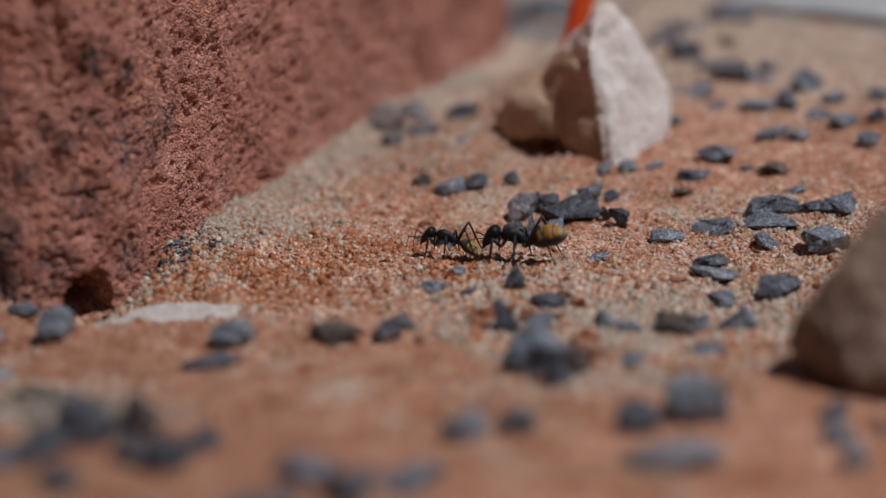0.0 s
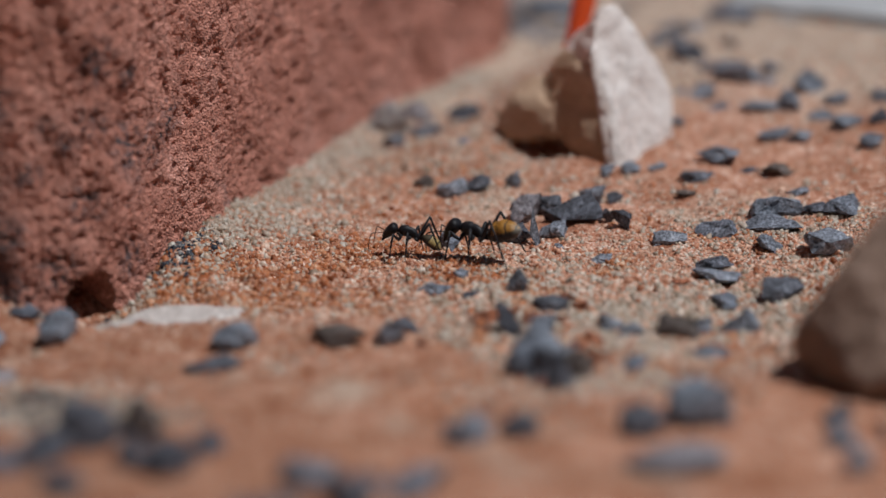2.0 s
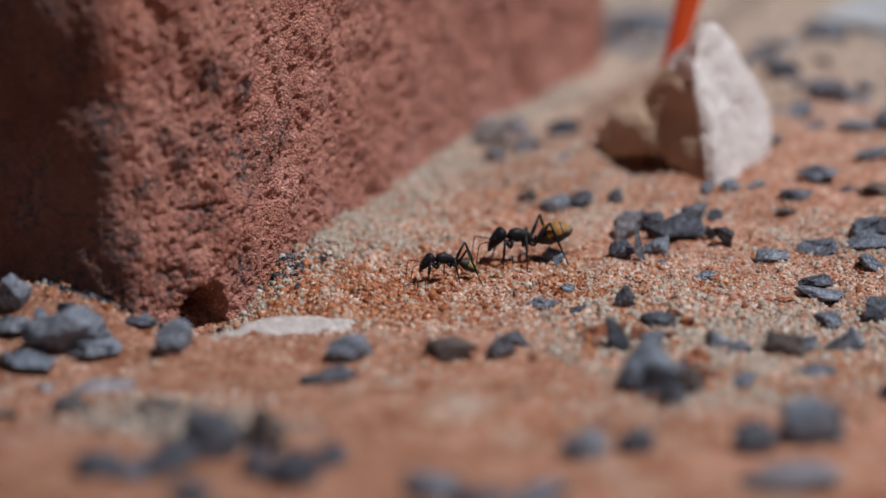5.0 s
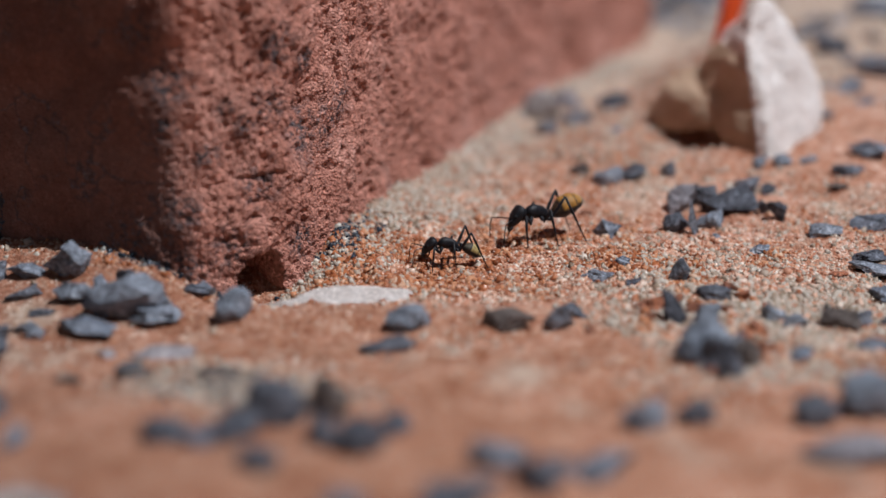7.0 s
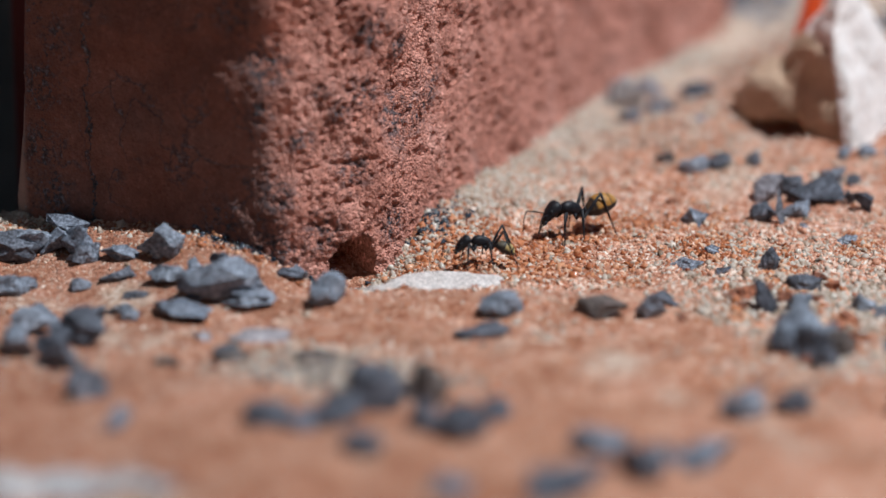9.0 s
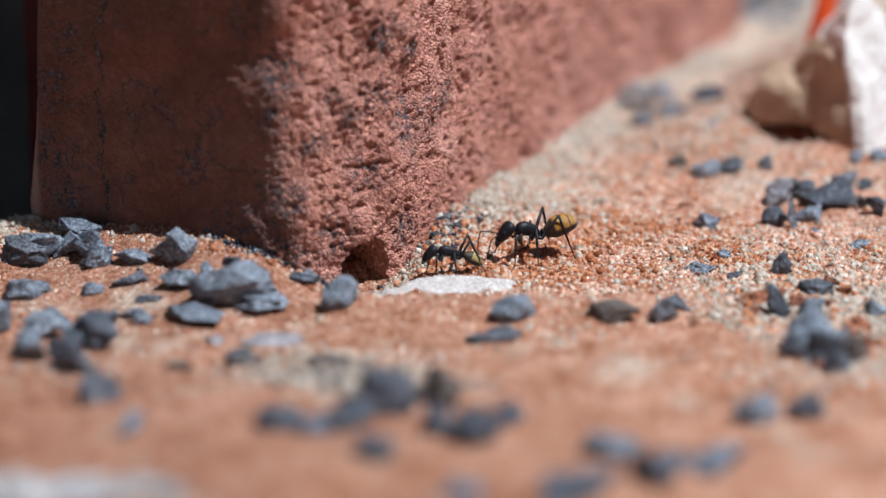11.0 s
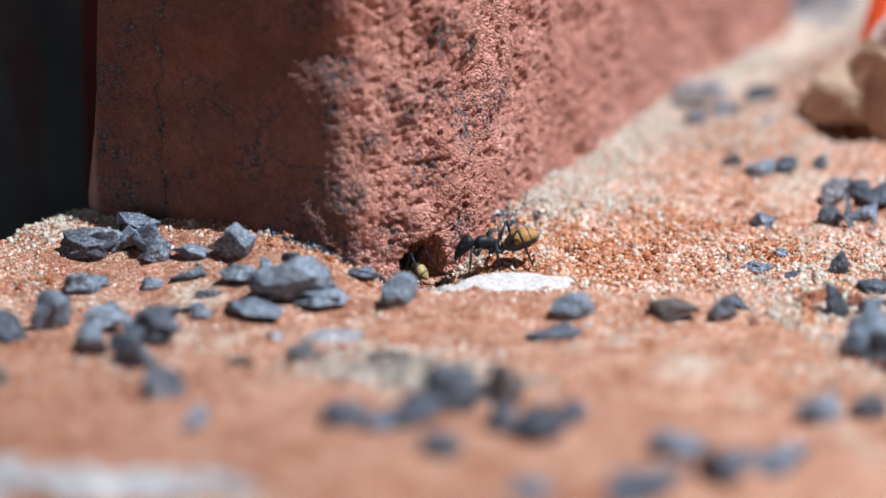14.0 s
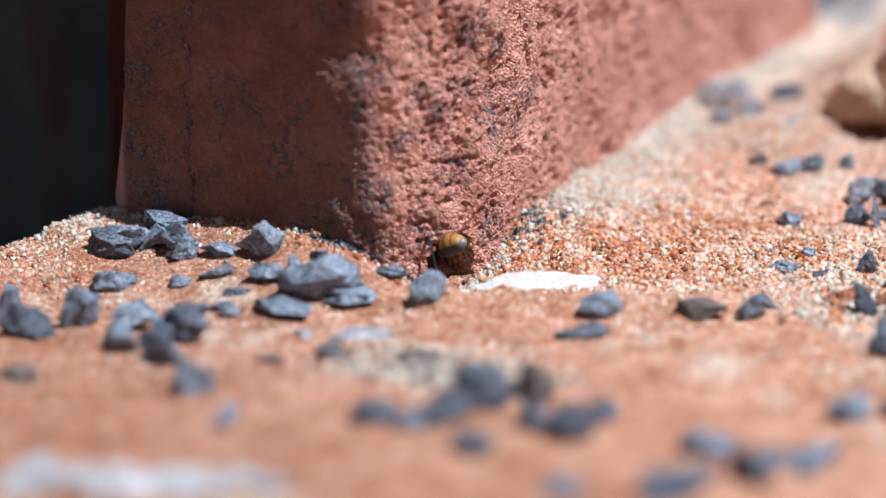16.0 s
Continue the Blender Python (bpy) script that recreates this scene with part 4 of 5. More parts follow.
stone(-0.0805, -0.0540, 0.0063, 0.0039, 0.0031, -10, 9474, "g")
stone(-0.0835, -0.0668, 0.0070, 0.0043, 0.0071, 30, 6540, "g")
stone(-0.0914, -0.0749, 0.0086, 0.0054, 0.0054, -10, 4185, "d")
stone(-0.0673, -0.0775, 0.0093, 0.0058, 0.0053, -11, 7587, "d")
stone(-0.0747, -0.0643, 0.0057, 0.0035, 0.0026, -17, 600, "g")
stone(-0.0764, -0.0845, 0.0065, 0.0041, 0.0046, -21, 3993, "g")
stone(-0.0695, -0.0908, 0.0068, 0.0042, 0.0043, 3, 624, "d")
stone(-0.0617, -0.0660, 0.0034, 0.0021, 0.0023, -4, 2491, "g")
stone(-0.0638, -0.1057, 0.0059, 0.0035, 0.0053, -27, 252, "g")
stone(-0.0580, -0.1209, 0.0048, 0.0029, 0.0030, 33, 3236, "g")
stone(-0.0888, -0.0990, 0.0052, 0.0032, 0.0026, -10, 1336, "b")
stone(-0.0953, -0.0644, 0.0038, 0.0024, 0.0056, 36, 9069, "g")
stone(-0.0507, -0.0436, 0.0046, 0.0030, 0.0018, -20, 1134, "d")
stone(-0.0419, -0.0750, 0.0100, 0.0040, 0.0012, 4, 8530, "p")
stone(-0.0499, -0.0753, 0.0040, 0.0026, 0.0010, -34, 191, "p")
stone(-0.0816, -0.1401, 0.0077, 0.0048, 0.0020, 34, 8379, "w")
stone(-0.0754, -0.1437, 0.0068, 0.0042, 0.0020, -19, 6841, "w")
stone(-0.0708, -0.1402, 0.0059, 0.0037, 0.0017, -1, 1051, "w")
stone(-0.0658, -0.1451, 0.0076, 0.0047, 0.0020, 31, 2489, "w")
stone(-0.0606, -0.1412, 0.0051, 0.0031, 0.0014, 35, 3173, "w")
stone(-0.0552, -0.1449, 0.0076, 0.0047, 0.0020, 1, 711, "w")
stone(-0.0819, -0.1483, 0.0059, 0.0036, 0.0015, -25, 9094, "w")
stone(-0.0778, -0.1467, 0.0067, 0.0042, 0.0017, 19, 4044, "w")
stone(-0.0672, -0.1496, 0.0066, 0.0042, 0.0017, 17, 2334, "w")
stone(-0.0575, -0.1477, 0.0066, 0.0041, 0.0017, -13, 1898, "w")
stone(-0.0637, -0.1422, 0.0059, 0.0036, 0.0015, -5, 7748, "w")
stone(-0.0734, -0.1429, 0.0059, 0.0037, 0.0015, 14, 3863, "w")
stone(-0.0795, -0.1450, 0.0059, 0.0036, 0.0015, 23, 1462, "w")
stone(-0.0523, -0.1447, 0.0049, 0.0030, 0.0013, -4, 3354, "w")
stone(-0.0718, -0.1489, 0.0066, 0.0042, 0.0017, -34, 6489, "w")
stone(-0.0493, -0.1472, 0.0049, 0.0030, 0.0012, 35, 3668, "w")
stone(-0.0612, -0.1487, 0.0066, 0.0041, 0.0017, 0, 9076, "w")
stone(-0.0376, -0.1210, 0.0061, 0.0045, 0.0036, -14, 7638, "q")
stone(-0.0333, -0.1243, 0.0044, 0.0033, 0.0022, 20, 9413, "o")
stone(-0.0305, -0.1221, 0.0048, 0.0035, 0.0032, 9, 4049, "q")
stone(-0.0276, -0.1191, 0.0055, 0.0041, 0.0043, -20, 8694, "q")
stone(-0.0235, -0.1118, 0.0079, 0.0059, 0.0070, 9, 4195, "q")
stone(-0.0192, -0.1061, 0.0033, 0.0024, 0.0026, 30, 8918, "b")
stone(-0.0160, -0.1089, 0.0055, 0.0041, 0.0061, 17, 5884, "b")
stone(-0.0166, -0.1243, 0.0041, 0.0032, 0.0044, -6, 4090, "q")
stone(-0.0114, -0.1271, 0.0067, 0.0050, 0.0048, 11, 859, "q")
stone(-0.0072, -0.1171, 0.0052, 0.0039, 0.0032, 27, 2579, "q")
stone(-0.0244, -0.1343, 0.0055, 0.0041, 0.0026, -23, 6101, "q")
stone(-0.0449, -0.0865, 0.0053, 0.0034, 0.0015, 30, 4738, "b")
stone(-0.0328, -0.0864, 0.0062, 0.0039, 0.0016, -29, 7387, "b")
stone(-0.0536, -0.0899, 0.0045, 0.0028, 0.0012, -20, 5144, "b")
stone(0.0060, -0.1309, 0.0072, 0.0045, 0.0034, -12, 2323, "g")
stone(0.0120, -0.1408, 0.0079, 0.0049, 0.0049, -8, 8172, "d")
stone(0.0019, -0.1487, 0.0121, 0.0076, 0.0031, 22, 1532, "d")
stone(0.0205, -0.1317, 0.0115, 0.0071, 0.0030, 39, 135, "g")
stone(0.0274, -0.1118, 0.0059, 0.0037, 0.0037, 36, 336, "g")
stone(-0.0133, -0.1490, 0.0055, 0.0034, 0.0019, -24, 6784, "g")
stone(-0.0813, -0.0426, 0.0081, 0.0050, 0.0039, -18, 5672, "d")
stone(-0.0750, -0.0426, 0.0061, 0.0038, 0.0035, -23, 5843, "g")
stone(-0.0702, -0.0464, 0.0050, 0.0031, 0.0032, 37, 2036, "g")
stone(-0.0809, -0.0531, 0.0059, 0.0037, 0.0024, 5, 3662, "g")
stone(-0.0755, -0.0691, 0.0066, 0.0041, 0.0041, 5, 9690, "g")
stone(-0.0686, -0.0771, 0.0074, 0.0046, 0.0035, 18, 2817, "g")
stone(-0.0679, -0.0688, 0.0056, 0.0035, 0.0032, 39, 4739, "d")
stone(-0.0703, -0.0835, 0.0064, 0.0040, 0.0036, -33, 5956, "d")
stone(-0.0563, -0.0555, 0.0039, 0.0024, 0.0020, 24, 5592, "g")
stone(-0.0437, -0.0621, 0.0067, 0.0042, 0.0025, 0, 6667, "g")
stone(-0.0515, -0.0614, 0.0038, 0.0024, 0.0019, 12, 6132, "d")
stone(-0.0635, -0.0629, 0.0038, 0.0024, 0.0015, -15, 2614, "g")
stone(-0.0458, -0.0832, 0.0041, 0.0026, 0.0011, 1, 4208, "d")


# ---- grains of sand ----
def grain_mesh(name, xy, size, mat, label):
    """Loose grains, each a small uneven block, on the sand."""
    rng = np.random.default_rng(len(xy))
    n = len(xy)
    shape = np.array([(x, y, z) for x in (-1, 1) for y in (-1, 1) for z in (-1, 1)], float) * 0.62
    p = shape[None] * rng.uniform(0.5, 1.5, (n, 1, 3)) + rng.normal(0, 0.24, (n, 8, 3))
    q = rng.normal(0, 1, (n, 4))
    q /= np.linalg.norm(q, axis=1)[:, None]
    w, x, y, z = q.T
    R = np.stack([1 - 2 * (y * y + z * z), 2 * (x * y - z * w), 2 * (x * z + y * w), 2 * (x * y + z * w), 1 - 2 * (x * x + z * z), 2 * (y * z - x * w),
                  2 * (x * z - y * w), 2 * (y * z + x * w), 1 - 2 * (x * x + y * y)], -1).reshape(n, 3, 3)
    p = np.einsum("nij,nkj->nki", R, p) * size[:, None, None]
    p[:, :, 0] += xy[:, :1]
    p[:, :, 1] += xy[:, 1:]
    p[:, :, 2] += (ground_height(xy[:, 0], xy[:, 1]) + size * rng.uniform(-0.90, 0.05, n))[:, None]
    f = np.array([(0, 1, 3, 2), (4, 6, 7, 5), (0, 4, 5, 1), (2, 3, 7, 6), (0, 2, 6, 4), (1, 5, 7, 3)])
    faces = (f[None] + 8 * np.arange(n)[:, None, None]).reshape(-1, 4)
    me = bpy.data.meshes.new(name)
    me.vertices.add(8 * n)
    me.vertices.foreach_set("co", p.ravel())
    me.loops.add(faces.size)
    me.loops.foreach_set("vertex_index", faces.ravel())
    me.polygons.add(len(faces))
    me.polygons.foreach_set("loop_start", np.arange(0, faces.size, 4))
    me.update(calc_edges=True)
    me.validate()
    me.materials.append(mat)
    ob = new(name, me)
    tagged(ob, label, "sand", kind="stuff")


def build_grains():
    rng = np.random.default_rng(11)
    n = 420000
    x, y = rng.uniform(-0.115, 0.115, n), rng.uniform(-0.112, 0.075, n)
    along, across, deep = beside_brick(x, y)
    out = -across
    inside = (deep > 0.0010) & (across > 0.0005) & (across < 0.055)
    # thick where coarse sand lies before the long side, thin elsewhere
    flat = np.stack([x, y, 0 * x], 1)
    patchy = fractal(flat / 0.018, 3)
    bank = np.exp(-np.clip(out, 0, 1) / 0.020) * step(-0.01, 0.02, along)
    before = np.exp(-((y + 0.040) / 0.018) ** 2) * step(-0.03, -0.01, x)
    dense = np.clip(0.18 + 0.9 * bank + 0.55 * before + 0.75 * patchy, 0.06, 1)
    # the coarse sand ends at a crest, which lies nearer on one side
    crest = 0.051 + 0.036 * step(0.012, 0.045, x)
    dense = dense * (1 - 0.85 * step(0, 0.007, -y - crest))
    coarse = np.exp(-((x - 0.045) / 0.034) ** 2 - ((y + 0.064) / 0.019) ** 2)
    dense = np.clip(dense + 0.45 * coarse * (1 - step(0, 0.007, -y - crest)), 0, 1)
    grit = np.exp(-((x + 0.029) / 0.042) ** 2 - ((y + 0.092) / 0.0110) ** 2) * np.clip(0.7 + patchy, 0, 1.2)
    dense = dense + 1.1 * grit
    dense = dense * (1 - 0.65 * (1 - step(-0.045, -0.030, x)) * (1 - step(-0.030, -0.022, y)))
    heap = np.exp(-((x + 0.090) / 0.03) ** 2 - ((y + 0.030) / 0.008) ** 2)
    dense = np.clip(dense + 0.8 * heap, 0, 1)
    dense = dense * (1 - 0.86 * step(-0.030, -0.010, y) * (1 - bank))
    foot = step(0.0, 0.004, -out) * (1 - step(0.022, 0.030, -out)) * 1.4 * np.exp(-((deep + 0.0006) / 0.0020) ** 2)
    grit_heap = np.exp(-((along - 0.030) / 0.0065) ** 2) * np.exp(-((out - 0.001) / 0.0035) ** 2)
    dense = np.clip(dense + 1.0 * foot + 0.8 * grit_heap, 0, 1)
    on_chip = ((x + 0.0155) / 0.0100) ** 2 + ((y + 0.0512) / 0.0044) ** 2 < 1
    keep = (~inside) & ~(on_chip & (rng.uniform(0, 1, n) > 0.04)) & (rng.uniform(0, 1, n) < dense)
    x, y, out, along, deep, heap, patchy, grit, coarse = [a[keep] for a in (x, y, out, along, deep, heap, patchy, grit, coarse)]
    n = len(x)
    dug = np.exp(-((x + 0.002) / 0.022) ** 2 - ((y + 0.036) / 0.010) ** 2)
    size = np.clip(rng.lognormal(-8.24, 0.42, n), 0.0001, 0.00058) * (1 + 0.40 * coarse + 0.1 * dug)
    pale = np.clip(0.9 * np.exp(-np.clip(out, 0, 1) / 0.0075) * step(0.0, 0.02, along) + 0.30 * coarse + 0.9 * heap + 0.9 * grit + 0.08 + 0.30 * step(0.2, 0.7, patchy) + 0.16 * step(0.000, 0.03, x) + 0.16 * step(0.03, 0.06, x) * step(-0.04, 0.0, y), 0, 0.92)
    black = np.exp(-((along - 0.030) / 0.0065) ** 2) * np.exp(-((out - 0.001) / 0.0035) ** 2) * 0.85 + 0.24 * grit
    # black grains along the short side's foot also stand in for the gap's shade
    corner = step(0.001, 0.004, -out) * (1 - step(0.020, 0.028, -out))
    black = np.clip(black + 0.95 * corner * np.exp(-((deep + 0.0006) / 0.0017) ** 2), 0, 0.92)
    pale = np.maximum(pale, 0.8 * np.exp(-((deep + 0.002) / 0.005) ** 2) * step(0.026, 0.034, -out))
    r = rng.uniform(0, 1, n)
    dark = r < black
    light = (~dark) & (rng.uniform(0, 1, n) < pale * (1 - 0.5 * np.exp(-((x + 0.002) / 0.022) ** 2 - ((y + 0.036) / 0.010) ** 2)))
    rest = ~dark & ~light
    xy = np.stack([x, y], 1)
    amber = rest & (rng.normal(0, 0.25, n) + 0.80 * dug + 1.3 * fractal(np.stack([x, y, 0 * x], 1) / 0.0075 + 40, 2) > 0.16)
    rest = rest & ~amber
    grain_mesh("amber_sand_grains", xy[amber], size[amber] * 1.1, AMBER_GRAINS, "loose deep amber sand grains in patches")
    grain_mesh("sand_grains", xy[rest], size[rest], ORANGE_GRAINS, "loose coarse orange and amber sand grains")
    grain_mesh("pale_sand_grains", xy[light], size[light] * 1.15, PALE_GRAINS, "loose cream quartz grains along the brick")
    grain_mesh("dark_sand_grains", xy[dark], size[dark] * 1.15, DARK_GRAINS, "blackish grit at the brick's foot, partly standing in for shade")


build_grains()


# ---- the two ants ----
def tube(bm, path, radii, sides=8):
    """A round tapered limb along a path."""
    rings = []
    pts = [Vector(p) for p in path]
    for k, p in enumerate(pts):
        way = (pts[min(k + 1, len(pts) - 1)] - pts[max(k - 1, 0)]).normalized()
        a = way.cross(Vector((0.3, 0.9, 0.2))).normalized()
        b = way.cross(a)
        rings.append([bm.verts.new(p + (a * math.cos(t) + b * math.sin(t)) * radii[k]) for t in [2 * math.pi * j / sides for j in range(sides)]])
    for r0, r1 in zip(rings, rings[1:]):
        for j in range(sides):
            bm.faces.new((r0[j], r0[(j + 1) % sides], r1[(j + 1) % sides], r1[j]))
    bm.faces.new(rings[0][::-1])
    bm.faces.new(rings[-1])
    bmesh.ops.recalc_face_normals(bm, faces=list(bm.faces))


def blob(bm, centre, size, taper=0.0, bend=0.0, turn=(0, 0, 0), detail=3):
    """An egg: size in x, y, z; taper narrows its front."""
    made = bmesh.ops.create_icosphere(bm, subdivisions=detail, radius=1)["verts"]
    m = Euler([radians(a) for a in turn]).to_matrix()
    for v in made:
        k = 1 - taper * v.co.x
        v.co = m @ Vector((v.co.x * size[0], v.co.y * size[1] * k, v.co.z * size[2] * k + bend * v.co.x ** 2)) + Vector(centre)


def loft(bm, sections, sides=20):
    """A body through sections of (x, height, half width, half height), closed at both ends."""
    rings = []
    for x, z, ry, rz in sections:
        rings.append([bm.verts.new((x, ry * math.cos(a), z + rz * math.sin(a))) for a in [2 * math.pi * j / sides for j in range(sides)]])
    for r0, r1 in zip(rings, rings[1:]):
        for j in range(sides):
            bm.faces.new((r0[j], r0[(j + 1) % sides], r1[(j + 1) % sides], r1[j]))
    bm.faces.new(rings[0][::-1])
    bm.faces.new(rings[-1])
    bmesh.ops.recalc_face_normals(bm, faces=list(bm.faces))


def eased(sections, steps=3):
    """More sections between those given, along a smooth curve."""
    p = np.array(sections, float)
    out = []
    for i in range(len(p) - 1):
        a, b, c, d = p[max(i - 1, 0)], p[i], p[i + 1], p[min(i + 2, len(p) - 1)]
        for k in range(steps):
            u = k / steps
            q = 0.5 * (2 * b + (c - a) * u + (2 * a - 5 * b + 4 * c - d) * u * u + (3 * b - a - 3 * c + d) * u ** 3)
            q[2:] = np.maximum(q[2:], 0.02)
            out.append(tuple(q))
    return out + [tuple(p[-1])]


MM = 0.001


def scaled(bm, k):
    for v in bm.verts:
        v.co *= k
    return bm


def ant(k, gaster_size, droop, head_turn, gaster_mat, label):
    """An ant facing +x over its own origin on the ground; k scales it. Returns it and its six legs."""
    body = new("ant")
    body.empty_display_size = 0.002
    tagged(body, label, "ant", "ants walking in tandem")
    s = k * MM
    bm = bmesh.new()
    loft(bm, eased([(-1.42, 0.14, 0.20, 0.16), (-1.36, 0.12, 0.70, 0.50), (-1.08, 0.08, 1.02, 0.80), (-0.55, 0.03, 1.14, 0.93), (0.10, 0, 1.06, 0.90), (0.80, -0.05, 0.88, 0.76), (1.40, -0.10, 0.70, 0.58), (1.80, -0.13, 0.50, 0.38), (1.98, -0.15, 0.16, 0.12)]))
    head = part("head", scaled(bm, s), ANT_BLACK, body)
    head.matrix_basis = pose(3.55 * s, 0, 4.20 * s, 0, head_turn, 0)
    for side in (-1, 1):
        bm = bmesh.new()
        blob(bm, (0.35, side * 0.80, 0.42), (0.24, 0.16, 0.22), detail=2)
        part("eye", scaled(bm, s), ANT_BLACK, head)
        bm = bmesh.new()
        tube(bm, [(1.70, side * 0.40, -0.22), (2.10, side * 0.38, -0.34), (2.42, side * 0.08, -0.44)], [0.26, 0.20, 0.05])
        part("mandible", scaled(bm, s), ANT_BLACK, head)
        bm = bmesh.new()
        tube(bm, [(0.95, side * 0.40, 0.35), (1.5, side * 1.1, 1.1), (2.2, side * 1.9, 1.75), (2.35, side * 2.0, 1.8), (3.3, side * 2.1, 1.2), (4.6, side * 1.9, 0.1)],
             [0.09, 0.085, 0.085, 0.075, 0.07, 0.06], 6)
        part("antenna", scaled(bm, s), ANT_BLACK, head)
    bm = bmesh.new()
    loft(bm, eased([(2.50, 4.22, 0.20, 0.18), (2.18, 4.30, 0.34, 0.34), (1.85, 4.42, 0.66, 0.70), (1.30, 4.40, 0.82, 0.96), (0.65, 4.36, 0.78, 1.02), (0.15, 4.24, 0.66, 0.94), (-0.40, 4.04, 0.62, 0.94), (-0.95, 3.76, 0.58, 0.84), (-1.32, 3.50, 0.42, 0.56), (-1.55, 3.34, 0.24, 0.28)]))
    blob(bm, (1.45, 0, 3.95), (0.62, 0.58, 0.50), detail=2)
    blob(bm, (-0.10, 0, 3.70), (0.60, 0.58, 0.42), detail=2)
    blob(bm, (-0.85, 0, 3.38), (0.50, 0.55, 0.38), detail=2)
    part("thorax", scaled(bm, s), ANT_BLACK, body)
    bm = bmesh.new()
    blob(bm, (-1.85, 0, 3.66), (0.30, 0.36, 0.62), turn=(0, 12, 0), detail=2)
    tube(bm, [(-1.3, 0, 3.36), (-1.9, 0, 3.16), (-2.5, 0, 3.40)], [0.26, 0.24, 0.26])
    part("petiole", scaled(bm, s), ANT_BLACK, body)
    gl, gw, gh = gaster_size
    bm = bmesh.new()
    plan = [(0.10, -0.05, 0.14, 0.14), (-0.12, 0.0, 0.55, 0.52), (-0.45, 0.12, 0.82, 0.82), (-0.80, 0.18, 0.95, 0.96), (-1.15, 0.20, 0.98, 0.98), (-1.50, 0.17, 0.92, 0.90), (-1.82, 0.12, 0.76, 0.72), (-2.06, 0.06, 0.54, 0.50), (-2.22, 0.02, 0.30, 0.27), (-2.32, 0.0, 0.06, 0.06)]
    rings = eased([(x * gl * 0.92, z * gh, y * gw, r * gh) for x, z, y, r in plan], 4)
    # each plate overlaps the next with a slight step
    loft(bm, [(x, z, ry * (1 + 0.03 * math.cos(x * 4.3)), rz * (1 + 0.03 * math.cos(x * 4.3))) for x, z, ry, rz in rings], 28)
    gaster = part("gaster", scaled(bm, s), gaster_mat, body, "banded gaster with golden hairs")
    gaster.matrix_basis = pose(-2.15 * s, 0, 3.58 * s, 0, droop, 0)
    legs = []
    plan = (((1.45, 0.42, 3.85), (0.55, 0.55, -0.95), (1.55, 1.25, 0.35), (2.15, 2.15, -3.85)),
            ((0.05, 0.45, 3.50), (-0.05, 0.75, -0.45), (-0.45, 1.75, 1.25), (-0.75, 3.00, -3.50)),
            ((-0.85, 0.42, 3.25), (-0.40, 0.60, -0.25), (-2.35, 1.60, 3.10), (-4.85, 2.55, -3.25)))
    for j, (hip, joint, knee, foot) in enumerate(plan):
        for side in (-1, 1):
            bm = bmesh.new()
            a, b, c = [Vector((p[0], p[1] * side, p[2])) for p in (joint, knee, foot)]
            tube(bm, [(0, 0, 0), a * 0.6, a, a.lerp(b, 0.4), b], [0.30, 0.28, 0.20, 0.28, 0.16])
            leg = part("leg", scaled(bm, s), ANT_BLACK, body)
            leg.matrix_basis = pose(hip[0] * s, hip[1] * side * s, hip[2] * s)
            bm = bmesh.new()
            e = b.lerp(c, 0.66)
            toe = c + Vector((0.45 if j == 0 else -0.55, 0.25 * side, 0.05))
            tube(bm, [b, b.lerp(e, 0.5), e, e.lerp(c, 0.6) + Vector((0, 0.05 * side, 0)), c, toe], [0.17, 0.20, 0.12, 0.085, 0.08, 0.045])
            part("shin", scaled(bm, s), ANT_BLACK, leg)
            legs.append((leg, j, side, Vector((hip[0], hip[1] * side, hip[2])) * s))
    return body, legs


follower, follower_legs = ant(1.16, (2.38, 1.50, 1.54), 15, 46, GOLD_GASTER, "large black ant with a golden banded gaster, following")
leader, leader_legs = ant(0.92, (1.78, 1.10, 1.08), -34, 42, OLIVE_GASTER, "smaller black ant with an olive-yellow gaster, leading")

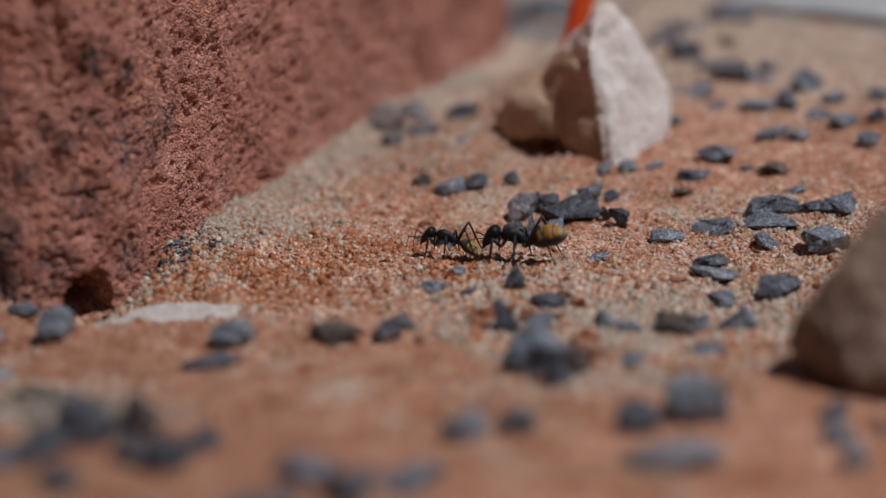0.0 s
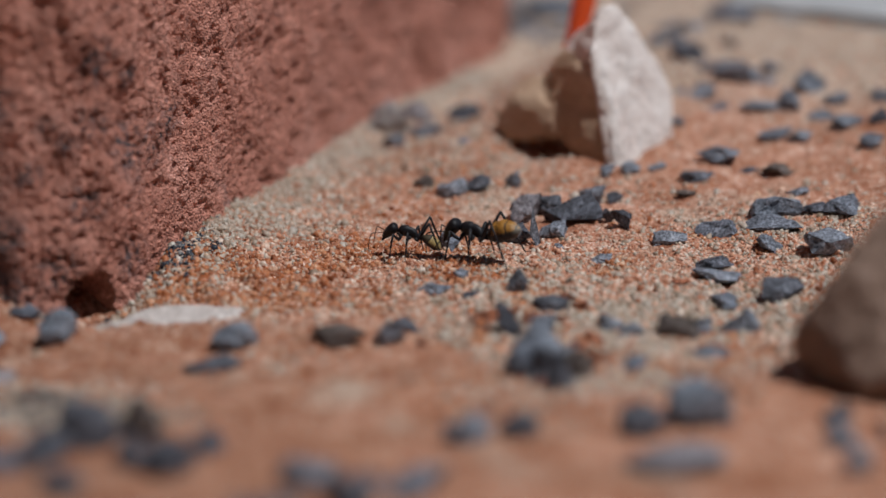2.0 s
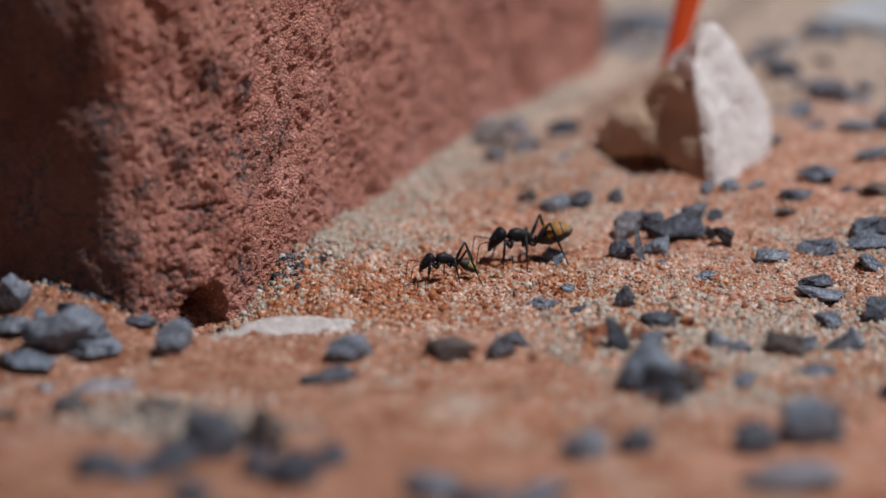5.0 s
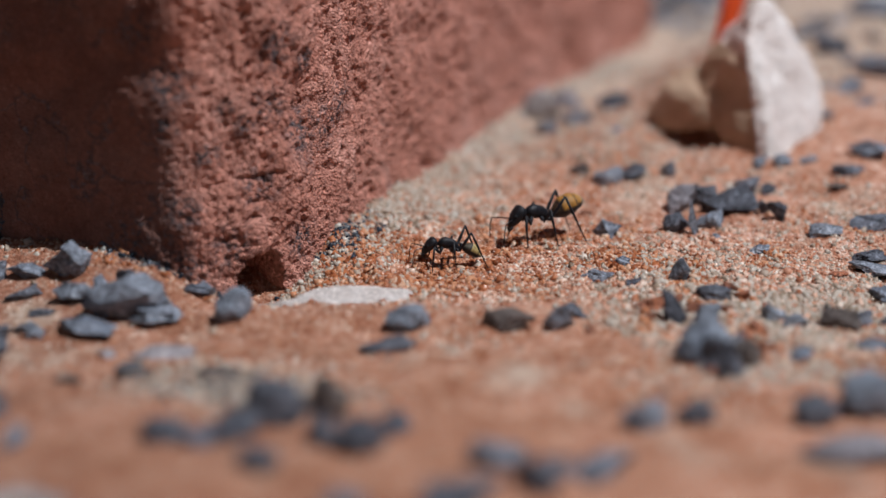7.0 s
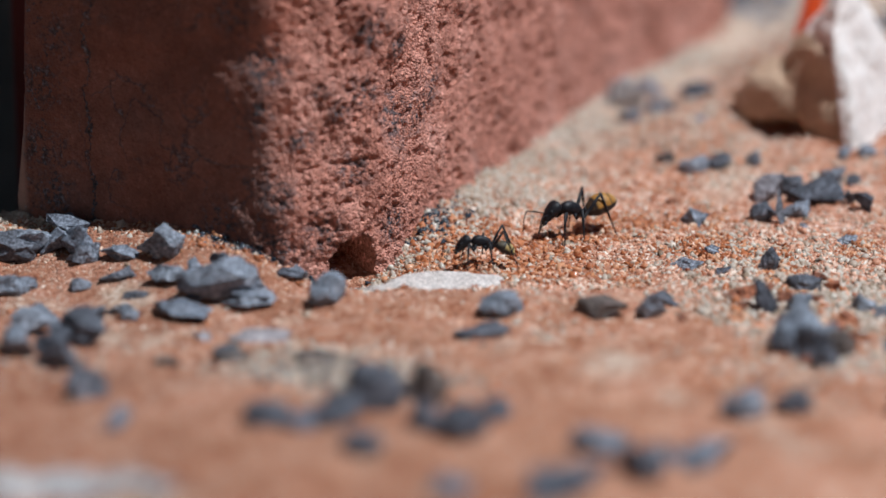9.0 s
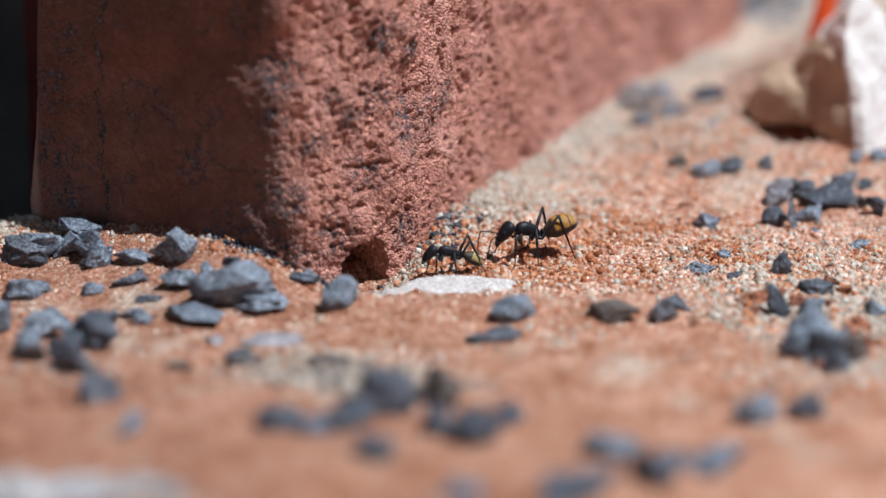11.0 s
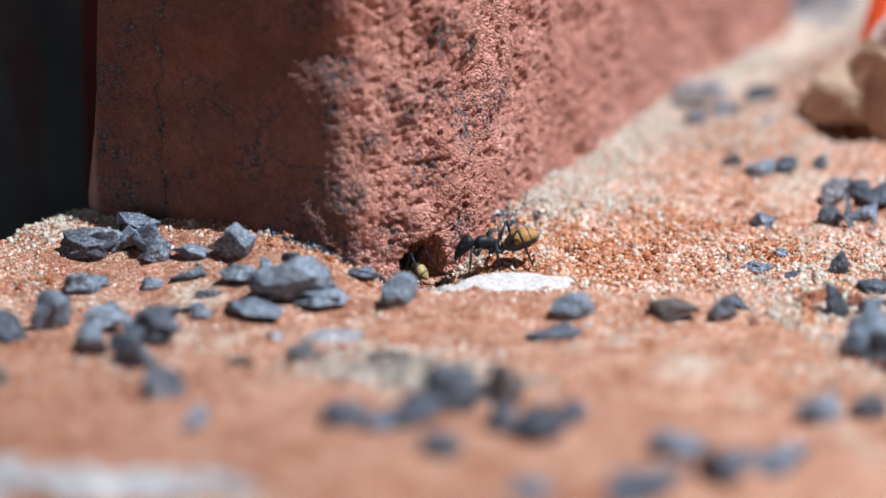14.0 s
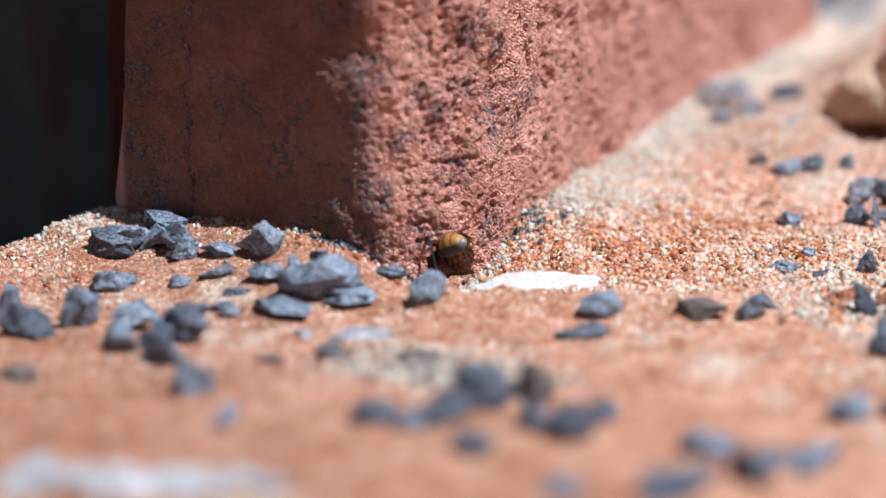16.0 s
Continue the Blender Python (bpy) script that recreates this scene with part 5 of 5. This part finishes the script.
# seconds, x, y, the way it faces and the lift of its head in degrees, and how low it crouches
FOLLOWER_WAY = [
    (0.0, 0.0379, -0.0332, 162, 0, 0.0000),
    (0.3, 0.0375, -0.0328, 160, -0, 0.0000),
    (0.6, 0.0362, -0.0328, 158, -0, 0.0000),
    (0.9, 0.0354, -0.0326, 157, -1, 0.0000),
    (1.2, 0.0339, -0.0338, 155, -1, 0.0000),
    (1.5, 0.0322, -0.0292, 148, -1, 0.0000),
    (1.8, 0.0316, -0.0308, 148, -2, 0.0000),
    (2.1, 0.0310, -0.0308, 149, -2, 0.0000),
    (2.4, 0.0306, -0.0304, 149, -3, 0.0000),
    (2.7, 0.0301, -0.0300, 150, -3, 0.0000),
    (3.0, 0.0290, -0.0267, 150, -4, 0.0000),
    (3.5, 0.0281, -0.0251, 160, -4, 0.0000),
    (4.0, 0.0268, -0.0240, 166, 2, 0.0000),
    (4.2, 0.0262, -0.0240, 170, 3, 0.0000),
    (6.3, 0.0161, -0.0249, 206, -1, 0.0000),
    (6.5, 0.0164, -0.0260, 207, -0, 0.0000),
    (7.0, 0.0156, -0.0268, 208, 1, 0.0000),
    (7.5, 0.0124, -0.0271, 208, 3, 0.0000),
    (8.0, 0.0094, -0.0284, 208, 3, 0.0000),
    (8.5, 0.0082, -0.0293, 208, 4, 0.0000),
    (9.0, 0.0064, -0.0304, 210, 5, 0.0000),
    (9.2, 0.0058, -0.0316, 210, 5, 0.0000),
    (11.5, -0.0047, -0.0393, 198, 3, 0.0000),
    (12.0, -0.0065, -0.0398, 197, 3, 0.0000),
    (12.5, -0.0092, -0.0416, 195, 2, 0.0000),
    (13.0, -0.0114, -0.0414, 194, 2, 0.0000),
    (13.5, -0.0149, -0.0431, 195, 2, 0.0000),
    (14.0, -0.0180, -0.0439, 196, 1, 0.0000),
    (14.5, -0.0216, -0.0449, 192, 0, 0.0000),
    (15.0, -0.0238, -0.0470, 178, -7, 0.0000),
    (15.2, -0.0252, -0.0472, 174, -11, 0.0000),
    (15.5, -0.0286, -0.0468, 165, -16, 0.0002),
    (15.8, -0.0306, -0.0450, 150, -14, -0.0004),
    (16.0, -0.0314, -0.0440, 142, -12, -0.0006),
]
LEADER_WAY = [
    (0.0, 0.0270, -0.0303, 160, 3, 0.0000),
    (0.3, 0.0261, -0.0297, 157, 3, 0.0000),
    (0.6, 0.0258, -0.0295, 154, 3, 0.0000),
    (1.2, 0.0239, -0.0284, 148, 4, 0.0000),
    (1.5, 0.0226, -0.0252, 148, 4, 0.0000),
    (1.8, 0.0208, -0.0274, 158, 4, 0.0000),
    (2.1, 0.0207, -0.0280, 168, 3, 0.0000),
    (2.4, 0.0198, -0.0282, 175, 3, 0.0000),
    (2.7, 0.0194, -0.0280, 182, 2, 0.0000),
    (3.0, 0.0182, -0.0282, 184, 2, 0.0000),
    (3.5, 0.0152, -0.0278, 187, 2, 0.0000),
    (4.0, 0.0140, -0.0290, 190, 1, 0.0000),
    (4.2, 0.0130, -0.0300, 192, 1, 0.0000),
    (6.3, 0.0045, -0.0344, 190, 0, 0.0000),
    (6.5, 0.0034, -0.0362, 189, 0, 0.0000),
    (7.0, 0.0012, -0.0376, 188, 0, 0.0000),
    (7.5, -0.0020, -0.0397, 188, 0, 0.0000),
    (8.0, -0.0027, -0.0406, 189, 0, 0.0000),
    (8.5, -0.0060, -0.0416, 189, 0, 0.0000),
    (9.0, -0.0078, -0.0447, 190, 0, 0.0000),
    (9.2, -0.0071, -0.0450, 190, 0, 0.0000),
    (11.5, -0.0177, -0.0444, 188, 0, 0.0000),
    (12.0, -0.0198, -0.0444, 185, 0, 0.0000),
    (12.5, -0.0220, -0.0447, 182, 0, 0.0000),
    (13.0, -0.0253, -0.0434, 170, 0, 0.0000),
    (13.5, -0.0285, -0.0438, 155, 0, 0.0000),
    (13.8, -0.0303, -0.0448, 147, -2, 0.0002),
    (14.1, -0.0322, -0.0430, 141, -4, 0.0000),
    (14.6, -0.0370, -0.0410, 139, 0, 0.0006),
    (15.4, -0.0440, -0.0350, 139, 0, 0.0010),
    (16.0, -0.0450, -0.0340, 139, 0, 0.0010),
]


def stride(body, legs, way, length):
    """Keys an ant along its way, and swings its legs by the distance that it has gone."""
    rows, times, gone = [], [], [0.0]
    for t, x, y, face, lift, sink in way:
        rows.append((t, pose(x, y, height_at(x, y) + 0.0001 - sink, 0, -lift, face)))
    ts = np.array([r[0] for r in way])
    xs, ys = np.array([r[1] for r in way]), np.array([r[2] for r in way])
    walk(body, rows)
    path = np.concatenate([[0], np.cumsum(np.hypot(np.diff(xs), np.diff(ys)))])
    for leg, j, side, hip in legs:
        keys = []
        for t in np.arange(0, 16.01, 0.1):
            turn = np.interp(t, ts, path) / length * 2 * math.pi
            turn += math.pi if (j + (side > 0)) % 2 else 0
            swing = 15 * math.sin(turn + j * 0.4) * side * -1
            lifted = 9 * max(0.0, math.cos(turn + j * 0.4)) * side
            keys.append((float(t), pose(*hip, lifted, 0, swing)))
        walk(leg, keys)


def motions():
    stride(follower, follower_legs, FOLLOWER_WAY, 0.0060)
    stride(leader, leader_legs, LEADER_WAY, 0.0048)


motions()
